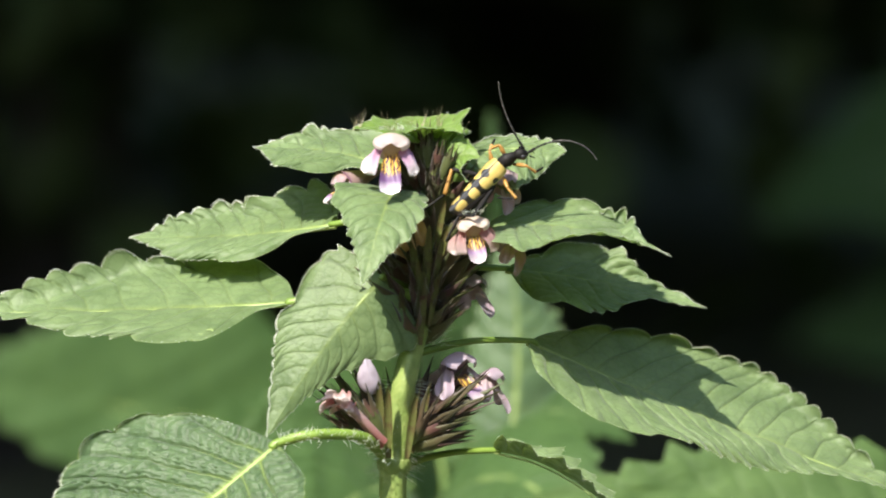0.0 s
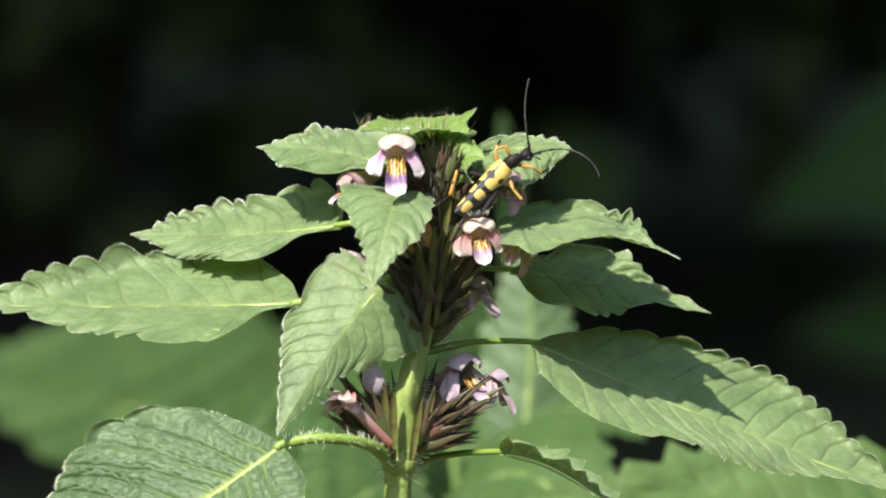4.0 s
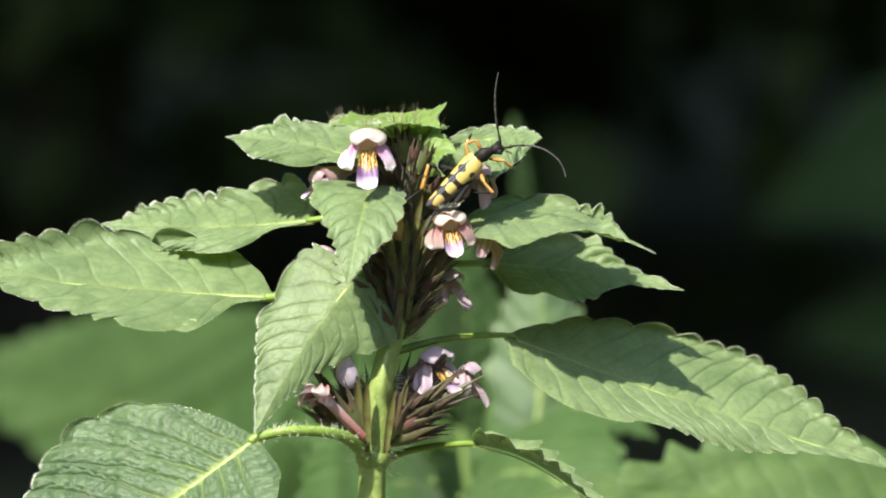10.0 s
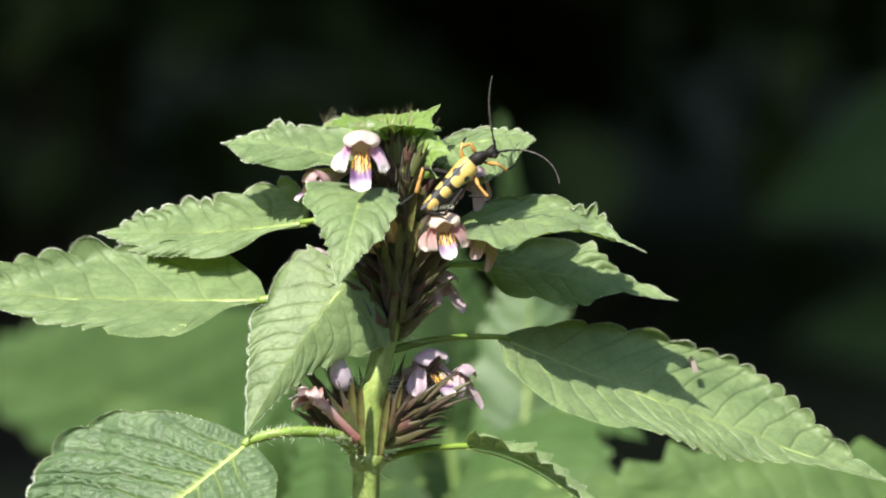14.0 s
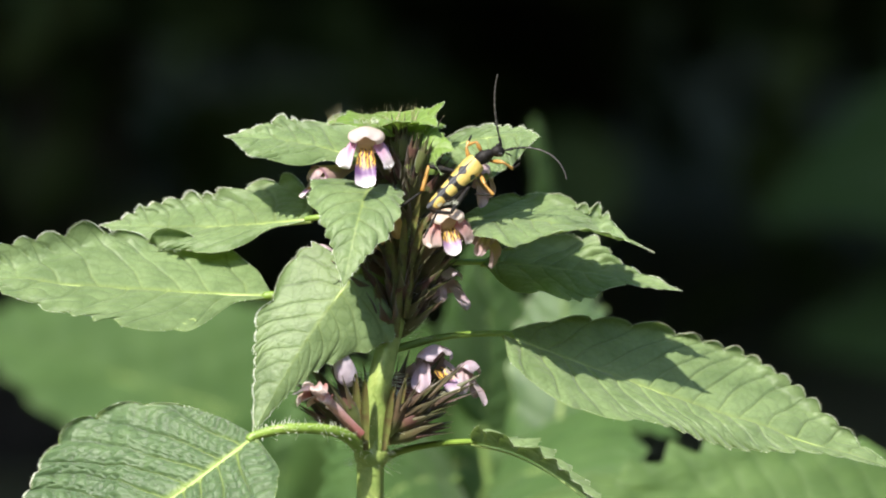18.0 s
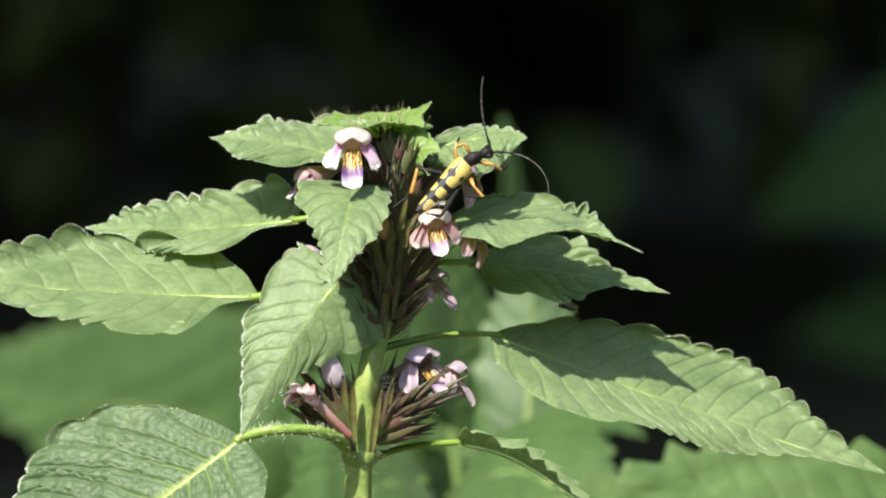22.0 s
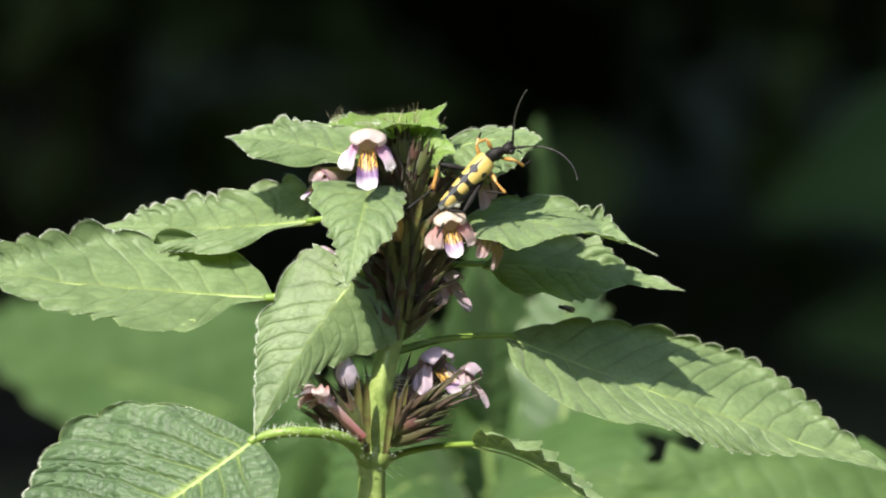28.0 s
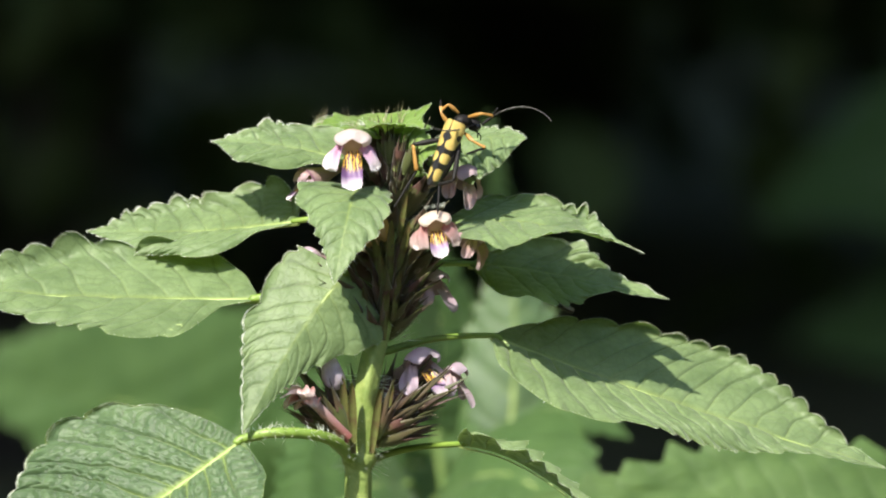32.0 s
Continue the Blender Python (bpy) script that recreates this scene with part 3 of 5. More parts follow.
whorl(-7.2, 13.5, 11, 2.0, 2.2, 1.0, 0.8, 1.4, 0.8)
whorl(-7.1, 10.5, 9, 2.0, 1.6, 1.1, 0.85, 0.9, 0.5)
whorl(-7.6, 14.6, 8, 1.3, 2.0, 0.8, 0.7, 0.9)


for u, v, d, forward in ((-16, -34, -4, (-0.65, 0.7, -0.2)), (-17.5, -33.2, -4.5, (-0.75, 0.6, -0.15)), (-15.2, -33, -4, (-0.4, 0.85, -0.2)), (-10.6, -33.4, -4, (0.35, 0.9, -0.2)),
                         (-10.4, -33.2, -1, (0.95, 0.22, -0.1)), (-10.8, -34.2, -2, (0.9, 0.3, -0.25)), (-10.2, -32.4, -3, (0.85, 0.42, -0.3)), (-10.6, -34.0, 1, (0.9, 0.3, 0.2))):
    calyx(at(u, v, d), way(*forward), 1.05, 1.15, u)
for u, v, d, forward in ((-6.8, 14.0, -4, (0.2, 0.95, -0.3)), (-5.4, 13.4, -5, (0.35, 0.9, -0.3)), (-7.8, 15.4, -4, (0, 1, -0.2))):
    calyx(at(u, v, d), way(*forward), 0.72, 0.9, u, -7.0)


# ---- flowers ----
def sheet_mesh(name, length, width, mat, bend=0.0, cup=0.0, round_tip=0.5, n=14, m=11, notch=0.0, wave=0.0):
    """A petal along y, its face up: bend (degrees, down) along it, cup (mm) across."""
    verts, along, across = [], [], []
    y = z = 0.0
    for i in range(n):
        s = i / (n - 1)
        g = radians(bend) * s
        if i:
            y += length / (n - 1) * math.cos(g)
            z -= length / (n - 1) * math.sin(g)
        w = width * (0.55 + 0.45 * math.sin(min(1, s * 1.5) * math.pi / 2))
        if s > 1 - round_tip:
            w *= math.sqrt(max(0.0, 1 - ((s - 1 + round_tip) / round_tip) ** 2.6)) * 0.94 + 0.06
        for j in range(m):
            a = 2 * j / (m - 1) - 1
            lift = cup * a * a + wave * math.sin(a * 5 + s * 4)
            cut = notch * (1 - abs(a)) * s ** 4
            verts.append(((a * w / 2) * 0.001, (y + lift * math.sin(g) - cut) * 0.001, (z + lift * math.cos(g)) * 0.001))
            along.append(s)
            across.append(abs(a))
    return mesh_of(name, verts, grid_faces(n, m), mat, along=along, across=across)


def hood_mesh(mat):
    """The upper lip: a vaulted, bristly hood that overhangs the throat."""
    verts, along, n, m = [], [], 18, 19
    for i in range(n):
        s = i / (n - 1)
        y = -1.6 + 4.0 * s
        crown = 1.9 + 1.0 * math.sin(min(1, s * 1.4) * math.pi / 2) - 5.2 * max(0, s - 0.45) ** 2
        w = 1.7 + 1.25 * math.sin(math.pi * min(1, s * 0.75))
        if s > 0.8:
            w *= 0.62 + 0.38 * math.sqrt(max(0.0, 1 - ((s - 0.8) / 0.2) ** 2))
        for j in range(m):
            g = radians(84) * (2 * j / (m - 1) - 1)
            fray = 0.16 * math.sin(5 * g + 1) * s * s
            verts.append((w * math.sin(g) * 0.001, (y - 0.9 * (1 - math.cos(g)) + fray) * 0.001, (crown - (1 - math.cos(g)) * 2.1 + 0.6 * math.sin(g) ** 4 * s + fray) * 0.001))
            along.append(s)
    return mesh_of("hood", verts, grid_faces(n, m), mat, along=along)


def tube_flower(mat, length=9, wide=1.2):
    verts, along, n, m = [], [], 12, 16
    for i in range(n):
        s = i / (n - 1)
        r = 0.8 + wide * s ** 1.5
        for j in range(m):
            g = 2 * math.pi * j / m
            verts.append((r * 1.05 * math.cos(g) * 0.001, length * (s - 1) * 0.001, (r * math.sin(g) - 0.6 * (1 - s)) * 0.001))
            along.append(s)
    return mesh_of("flower", verts, grid_faces(n, m, True), mat, along=along)


TUBE, HOOD_FRESH = tube_flower(COROLLA), hood_mesh(HOOD)
LIP_FRESH = sheet_mesh("lip", 6.9, 3.3, LIP, 42, 0.5, 0.16, notch=0.7, wave=0.2)
LOBE_FRESH = sheet_mesh("side_lobe", 5.0, 3.0, LOBE, 40, -0.55, 0.14, notch=0.7, wave=0.35)
LIP_DULL = sheet_mesh("lip", 5.6, 3.2, LIP_SHADED, 40, 0.4, 0.35, notch=0.6, wave=0.15)
HOOD_CREAM, LOBE_PINK = hood_mesh(CREAM), sheet_mesh("side_lobe", 4.8, 3.8, BLUSH, 55, -0.4, 0.15, notch=0.4, wave=0.5)
TUBE_PALE, HOOD_PALE = tube_flower(FADED), hood_mesh(MAUVE)
LIP_PALE = sheet_mesh("lip", 6.0, 3.6, MAUVE, 40, 0.4, 0.4)
TUBE_BLUSH, HOOD_BLUSH = tube_flower(BLUSH, 15, 0.45), sheet_mesh("hood", 3.4, 3.0, HOOD, 25, -0.8, 0.5, notch=0.5)
LOBE_PALE = sheet_mesh("side_lobe", 5.0, 3.0, MAUVE, 50, -0.4, 0.4, wave=0.2)
HOOD_FADED, LIP_FADED = hood_mesh(FADED), sheet_mesh("lip", 4.5, 3.0, FADED, 70, 0.8, 0.5, wave=0.3)
TUBE_DUSK, LOBE_DUSK = tube_flower(DUSK, 9, 2.6), sheet_mesh("side_lobe", 3.6, 2.8, MAUVE, 70, -0.4, 0.4, wave=0.3)
LOBE_FADED = sheet_mesh("side_lobe", 4.0, 2.6, FADED, 75, 0.6, 0.5, wave=0.3)


THROAT_SHEET = sheet_mesh("throat", 2.6, 3.3, THROAT, 20, 0.5, 0.4)
rnd = random.Random(11)
HOOD_HAIR = bristles("hood_hair", [(Vector((x, y, z)), Vector((x * 1.25, y + 0.0002, z + 0.0007))) for x, y, z in
                                   [(rnd.uniform(-0.0018, 0.0018), rnd.uniform(0, 0.004), 0.0036) for _ in range(60)]], HAIR, 0.00003)


def flower(place, forward, upward, size=1.0, look_of="fresh", spread=62, drop=-66, label=""):
    tube, hood, lip, lobe = {"fresh": (TUBE, HOOD_FRESH, LIP_FRESH, LOBE_FRESH), "cream": (TUBE, HOOD_CREAM, LIP_DULL, LOBE_PINK), "pale": (TUBE_PALE, HOOD_PALE, LIP_PALE, LOBE_PALE),
                             "mauve": (TUBE_PALE, HOOD_PALE, LIP_DULL, LOBE_PALE), "faded": (TUBE_PALE, HOOD_FADED, LIP_FADED, LOBE_FADED), "dusk": (TUBE_DUSK, HOOD_FADED, LIP_DULL, LOBE_DUSK), "blush": (TUBE_BLUSH, HOOD_BLUSH, LIP_PALE, LOBE_PINK)}[look_of]
    ob = part("flower", tube, plant, axes(at(*place) - ROOT, way(*forward), way(*upward)) @ Matrix.Scale(size, 4), label)
    h = part("hood", hood, ob, None, ("white hairy hood" if look_of == "fresh" else "cream and brown hairy hood") if look_of in ("fresh", "cream") else "")
    if look_of in ("fresh", "cream"):
        part("hood_hair", HOOD_HAIR, h)
        part("throat", THROAT_SHEET, ob, pose(0, 0.0002, -0.0012, 84, 0, 0), "beige lit throat")
    part("lip", lip, ob, pose(0, 0.0002, -0.0009, drop + 32, 0, 0), "yellow and violet netted lip" if look_of in ("fresh", "cream") else "")
    for k in (-1, 1):
        part("side_lobe", lobe, ob, pose(k * 0.0019, 0, 0.0004, drop + 26, -k * 10, -k * spread))
    return ob


flower((-14.4, 18.4, -10), (0.0, -0.16, -1), (0.02, 1, 0), 1.12, "fresh", 50, label="white and violet flower with a netted yellow lip")
flower((0.2, 4.2, -10), (0.12, -0.12, -1), (-0.12, 1, 0), 1.0, "cream", 50, label="cream and pink flower with a netted yellow lip")
flower((-22.6, 12.0, 4), (-0.80, -0.42, -0.42), (-0.3, 1, 0), 0.85, "dusk", 40, -20, label="dull pink flower with a broad tube and a dark violet mouth")
flower((7.5, 1.2, -6), (0.75, -0.25, -0.4), (0.2, 1, 0), 0.9, "faded", label="faded pinkish drooping flower")
flower((0.2, -6.2, 5), (0.6, 0.1, -0.5), (0, 1, 0), 0.95, "pale", label="half-open pale mauve flower")
flower((-2.2, -20.6, 2), (0.55, 0.15, -0.75), (-0.12, 1, 0), 1.2, "mauve", 58, label="open pale mauve flower")
flower((3.6, -22.6, 5), (0.9, 0.0, -0.4), (0, 1, 0.1), 0.95, "pale", 60, label="pale mauve flower in profile")
flower((-23.4, -25.0, -11), (-0.70, 0.66, -0.3), (-0.5, 0.8, 0), 0.8, "blush", 40, label="pink flower with a long tube")
part("flower_bud", ball_mesh("flower_bud", (0.0019, 0.0034, 0.0011), LILAC, 18, 20, lambda p: Vector((p.x * (1 - 0.3 * p.y) + 0.25 * p.y * p.y, p.y, p.z * (1 - 0.4 * p.y) + 0.12 * math.sin(7 * p.x + 3 * p.y)))), plant,
     axes(at(-18.2, -21.6, -7) - ROOT, way(-0.25, 0.95, -0.3), way(0, 0.2, -1)), "closed pale mauve flower bud")
flower((5.4, 12.4, -4), (0.5, -0.2, -0.7), (0, 1, 0), 1.0, "faded", label="pink flower beneath the beetle")
flower((-21.8, -26.4, -9), (-0.62, 0.72, -0.3), (-0.3, 1, 0), 0.68, "blush", 40, label="pink flower with a long tube")
flower((-22, -1.8, 2), (-0.8, 0.1, -0.4), (0, 1, 0), 0.85, "pale", label="violet-edged flower between the leaves")
for place, forward in (((-11.8, 0.2, -5), (-0.5, 0.5, -0.6)), ((-9.2, 1.6, -6), (-0.1, 0.7, -0.6))):
    part("withered_corolla", sheet_mesh("withered_corolla", 4.5, 3.2, WILTED, 60, 0.9, 0.5, wave=0.3), plant,
         axes(at(*place) - ROOT, way(*forward), way(0, 0.3, -1)), "withered brown corolla")

BRACT = sheet_mesh("bract", 12, 1.5, BRACT_GREEN, -12, 0.35, 0.9, 16, 5)
for u, v, d, g, size in ((-15.6, -35, -4.5, 3, 1.1), (-15.2, -34, -3.5, 9, 1), (-14.4, -36, -5.6, 1, 1.1), (-11.2, -36, -5, -8, 1), (-10.4, -35, -3.5, -16, 1), (-11.2, -17, -5, 8, 0.9), (-9.0, -16, -5.5, -4, 0.9),
                         (-8.6, -12, -5.5, 5, 1), (-7.4, -12.5, -5, -9, 0.8), (-9.8, -7, -5, 4, 1), (-8.2, -7.5, -6, -3, 1.1), (-6.8, -5, -5, -14, 0.9), (-8.8, 0, -5, 6, 0.9), (-6.4, 1, -5, -10, 0.8), (-5.0, 9, -4, -14, 0.8)):
    part("bract", BRACT, plant, axes(at(u, v, d) - ROOT, way(-math.sin(radians(g)), 1, -0.12), way(0, 0, -1)) @ Matrix.Scale(size, 4), "narrow pointed green bract")

# hairs of stem and lowest stalk, bristles of the shoot's tip
spots = []
for _ in range(900):
    x = rnd.random()
    p = stem_points[2].lerp(stem_points[3], rnd.uniform(0.8, 1)) if x < 0.5 else at(*[a + (b - a) * (x - 0.5) / 0.5 for a, b in zip((-13.4, -38, 1), (-11.4, -22, 1))])
    g = rnd.uniform(0, 6.283)
    out = Vector((math.cos(g), math.sin(g), rnd.uniform(-0.5, 0.1))).normalized()
    spots.append((p + out * 0.0022 - ROOT, p + out * (0.0038 + rnd.uniform(0, 0.0026)) - ROOT))
stalk = spline([at(*q) for q in ((-13.6, -37, -2), (-19, -33, -11), (-28, -32.2, -15), (-34, -33.4, -14))], 40)
for _ in range(160):
    p = stalk[rnd.randrange(40)].lerp(stalk[rnd.randrange(1, 41)], 0.02)
    out = Vector((rnd.uniform(-0.5, 0.5), rnd.uniform(-0.7, 0.3), rnd.uniform(-0.3, 1))).normalized()
    spots.append((p + out * 0.001 - ROOT, p + out * (0.0018 + rnd.uniform(0, 0.001)) - ROOT))
for u, v, wide, n in ((-12.4, -32, 6, 260), (-9.0, -12, 5, 220), (-8.4, -5, 5, 220), (-7.3, 3, 4.5, 200), (-7.1, 10, 4, 160), (-7.8, 17, 4, 160)):
    for _ in range(n):
        g, q = rnd.uniform(0, 6.283), rnd.uniform(0.3, 1) * wide * 0.001
        out = Vector((math.cos(g), math.sin(g), rnd.uniform(-0.2, 0.9))).normalized()
        p = at(u, v + rnd.uniform(-4, 5), 1) + Vector((out.x, out.y, 0)) * q
        spots.append((p - ROOT, p + out * rnd.uniform(0.0012, 0.003) - ROOT))
part("stem_hair", bristles("stem_hair", spots, HAIR, 0.00007), plant, None, "fine pale hairs", "stuff")
spots = []
for u, v, d in ((-20.8, 23.2, -4), (-14.5, 23, -4), (-11, 23.5, -2), (-6.2, 24, -1), (-9, 23.5, -6), (-4, 23, 1)):
    for _ in range(9):
        p = at(u + rnd.uniform(-0.8, 0.8), v - 1.5, d + rnd.uniform(-1, 1))
        spots.append((p - ROOT, p + way(rnd.uniform(-0.6, 0.5), 1, rnd.uniform(-0.4, 0.4)) * rnd.uniform(0.0018, 0.0046) - ROOT))
part("tip_bristles", bristles("tip_bristles", spots, BRISTLE, 0.00006), plant, None, "straw-coloured bristles of unopened calyces", "stuff")


# ---- beetle ----
CHITIN = plain_material("black_chitin", (0.006, 0.005, 0.005), (0.014, 0.012, 0.011), 900, 0.58, 0.0001, gloss=0.22)
LEG_YELLOW = plain_material("amber_leg", (0.29, 0.15, 0.035), (0.42, 0.23, 0.06), 500, 0.35)
EYE_DARK = plain_material("beetle_eye", (0.01, 0.009, 0.008), (0.02, 0.018, 0.015), 2500, 0.15)
ASH = plain_material("ash_antenna", (0.02, 0.019, 0.017), (0.055, 0.05, 0.045), 1500, 0.5)


def elytron_material():
    m, t, p, out = nodes_of("banded_wing_case")
    k = t.nodes.new("ShaderNodeMath")
    k.operation = "MULTIPLY_ADD"
    t.links.new(noise_of(t, 900, 3), k.inputs[0])
    k.inputs[1].default_value = 0.35
    t.links.new(value_of(t, "dark"), k.inputs[2])
    yellow = ramp_of(t, noise_of(t, 500), [(0.3, (0.40, 0.29, 0.075)), (0.7, (0.52, 0.39, 0.12))])
    t.links.new(mix_of(t, ramp_of(t, k.outputs[0], [(0.52, (0, 0, 0)), (0.64, (1, 1, 1))]), yellow, (0.012, 0.011, 0.01)), p.inputs["Base Color"])
    p.inputs["Roughness"].default_value = 0.3
    p.inputs["Coat Weight"].default_value = 0.6
    p.inputs["Coat Roughness"].default_value = 0.22
    t.links.new(bump_of(t, noise_of(t, 5000, 2), 0.4, 0.00004), p.inputs["Normal"])
    return m


ELYTRA = elytron_material()
CASE = 12.2     # length of the wing cases, mm


def elytron_mesh(side):
    """One wing case from shoulder to tip: vaulted, narrowing behind, yellow with black spots and bands."""
    verts, dark, n, m = [], [], 56, 22
    for i in range(n):
        s = i / (n - 1)
        h = 2.08 * (1 - 0.52 * s ** 1.3)
        if s < 0.12:
            h *= 0.74 + 0.26 * math.sqrt(s / 0.12)
        if s > 0.9:
            h *= math.sqrt(max(0.0, 1 - ((s - 0.9) / 0.1) ** 2)) * 0.75 + 0.25
        for j in range(m):
            w = j / (m - 1)
            g = radians(104) * w
            x = h * math.sin(g) if g < math.pi / 2 else h * (1 - 0.12 * (g - math.pi / 2))
            z = 1.75 * (1 - 0.25 * s) * (math.cos(g) - 0.05 * math.exp(-(w / 0.08) ** 2)) - 0.35 * s
            verts.append((side * (0.02 + x) * 0.001, -CASE * s * 0.001, z * 0.001))
            spots = ((0.25, 0.0, 0.055, 0.28), (0.22, 0.74, 0.05, 0.2), (0.455, 0.5, 0.05, 0.9), (0.69, 0.5, 0.06, 0.9), (1.02, 0.5, 0.14, 1.4), (0.36, 1.0, 0.1, 0.2), (0.75, 1.0, 0.2, 0.3))
            flare = 0.75 + 1.1 * (w - 0.42) ** 2 * 4      # the yellow patches are rounded at their ends
            dark.append(min(1.0, max(math.exp(-((s - a) / (c * (flare if e > 0.8 else 1))) ** 2 - ((w - b) / e) ** 2) for a, b, c, e in spots) + 0.5 * math.exp(-(w / (0.065 + 0.06 * s)) ** 2)))
    return mesh_of("wing_case", verts, grid_faces(n, m), ELYTRA, dark=dark)


beetle = tagged(new("longhorn_beetle"), "slender black and yellow spotted longhorn beetle climbing on the flower head", "beetle")
for k in (-1, 1):
    part("wing_case", elytron_mesh(k), beetle, None, "glossy yellow wing case with black spots and bands")
part("abdomen", ball_mesh("abdomen", (0.0021, 0.0058, 0.0011), CHITIN, 12, 16), beetle, pose(0, -0.0060, -0.0007))
pronotum = part("pronotum", ball_mesh("pronotum", (0.00145, 0.0019, 0.0013), CHITIN, 12, 18,
                           lambda p: Vector((p.x * (0.82 - 0.22 * p.y + 0.12 * math.cos(p.y * 9)), p.y, p.z))), beetle, pose(0.0004, 0.0014, 0.0002, -4, 0, -15), "dull black bell-shaped pronotum")
head = part("head", ball_mesh("head", (0.00105, 0.00135, 0.00105), CHITIN, 12, 16,
                              lambda p: Vector((p.x * (1 - 0.25 * max(0, p.y)), p.y, p.z * (1 - 0.3 * max(0, p.y)) - 0.35 * max(0, p.y) ** 2))), beetle, pose(0.0013, 0.0038, -0.0001, -18, 0, -30), "black head")
for k in (-1, 1):
    part("eye", ball_mesh("eye", (0.00045, 0.0006, 0.0006), EYE_DARK, 8, 10), head, pose(k * 0.00092, 0.0003, 0.0002))
    part("palp", tube_mesh("palp", [(k * 0.0003, 0.0014, -0.0006), (k * 0.0006, 0.0021, -0.0010), (k * 0.0005, 0.0024, -0.0015)], [0.00014, 0.00012, 0.00009], CHITIN, 6, 6), head)


def antenna(name, bend, length):
    """Eleven joints that lie on an arc; the chord from root to tip is the part's x axis, the arc rises towards its y."""
    n = 11
    share = [1.5, 0.5, 1.3, 1.2, 1.4, 1.2, 1.1, 1.0, 0.95, 0.9, 0.9]
    total = sum(share)
    x = y = s = 0.0
    pts = [Vector((0, 0, 0))]
    for q in share:
        mid = (s + q / 2) / total
        g = radians(bend) * (mid ** 1.5)
        x, y, s = x + q / total * math.cos(g), y - q / total * math.sin(g), s + q
        pts.append(Vector((x, y, 0)))
    end = pts[-1]
    turn = Matrix.Rotation(-math.atan2(end.y, end.x), 4, "Z")
    pts = [turn @ p * (length / end.length) * 0.001 for p in pts]
    root = part(name, tube_mesh(name, [pts[0], pts[0].lerp(pts[1], 0.5), pts[1]], [0.00017, 0.00022, 0.0003], CHITIN, 8, 8), beetle, None, "long jointed grey-black antenna")
    for i in range(1, n):
        r = 0.00022 - 0.000009 * i
        part("antenna_joint", tube_mesh("antenna_joint", [pts[i], pts[i].lerp(pts[i + 1], 0.55), pts[i + 1]], [r * 0.65, r * 0.85, r * 1.2], ASH if i > 2 else CHITIN, 6, 7), root)
    return root


antenna_up = antenna("antenna", 28, 12.6)
antenna_out = antenna("antenna", 95, 12.3)


def leg(points, thick, colours):
    """A leg of thigh, shin and foot through the given places (mm on the beetle: side, forward, up)."""
    p = [Vector(q) * 0.001 for q in points]
    thigh = part("leg", tube_mesh("leg", [p[0], p[0].lerp(p[1], 0.6), p[1]], [0.00023 * thick, 0.00042 * thick, 0.00024 * thick], colours[0], 10, 10), beetle, None, "jointed leg")
    part("shin", tube_mesh("shin", [p[1], p[1].lerp(p[2], 0.5), p[2]], [0.00022 * thick, 0.00026 * thick, 0.00032 * thick], colours[1], 8, 8), thigh)
    part("foot", tube_mesh("foot", [p[2], p[2].lerp(p[3], 0.4), p[2].lerp(p[3], 0.8), p[3]], [0.0002, 0.00022, 0.0002, 0.00012], colours[2], 8, 7), thigh)
    return thigh


leg([(-1.0, 1.6, -1.2), (-2.6, 2.3, 0.7), (-3.6, 1.0, 0.3), (-4.8, 1.3, -0.6)], 1.0, (LEG_YELLOW, LEG_YELLOW, CHITIN))
leg([(1.0, 1.6, -1.2), (3.6, 3.0, -0.6), (4.6, 3.4, -2.6), (5.2, 5.0, -2.2)], 1.0, (LEG_YELLOW, LEG_YELLOW, CHITIN))
leg([(-1.4, -1.2, -1.3), (-3.2, 0.3, 0.6), (-4.0, 1.4, 0.4), (-5.2, 2.6, -0.8)], 1.0, (LEG_YELLOW, LEG_YELLOW, CHITIN))
leg([(1.4, -1.2, -1.3), (4.0, -2.1, -0.8), (6.2, -2.3, -1.8), (3.0, -4.5, -2.2)], 1.0, (LEG_YELLOW, LEG_YELLOW, CHITIN))
leg([(-1.5, -3.4, -1.3), (-5.7, -6.6, 1.2), (-3.6, -10.6, 0.2), (-4.2, -18.4, 1.5)], 1.35, (CHITIN, LEG_YELLOW, CHITIN))
leg([(1.5, -3.4, -1.3), (4.7, -9.9, 1.6), (2.1, -11.4, 1.0), (4.3, -16.4, 1.4)], 1.15, (CHITIN, CHITIN, CHITIN))

# ---- small fly that walks over the long leaf ----
FLY_BODY = plain_material("fly_body", (0.02, 0.016, 0.013), (0.05, 0.035, 0.025), 1500, 0.35)
WING = plain_material("fly_wing", (0.42, 0.33, 0.30), (0.60, 0.50, 0.46), 1200, 0.25, thin=0.5)
fly = tagged(new("fly"), "tiny dark fly with pale wings on a leaf", "fly")
part("thorax", ball_mesh("thorax", (0.00042, 0.0006, 0.00045), FLY_BODY, 8, 10), fly, pose(0, 0, 0.0007))
part("abdomen", ball_mesh("abdomen", (0.0004, 0.0009, 0.0004), FLY_BODY, 8, 10), fly, pose(0, -0.0011, 0.0006))
part("head", ball_mesh("head", (0.00036, 0.00028, 0.00034), FLY_BODY, 8, 10), fly, pose(0, 0.0008, 0.0007))
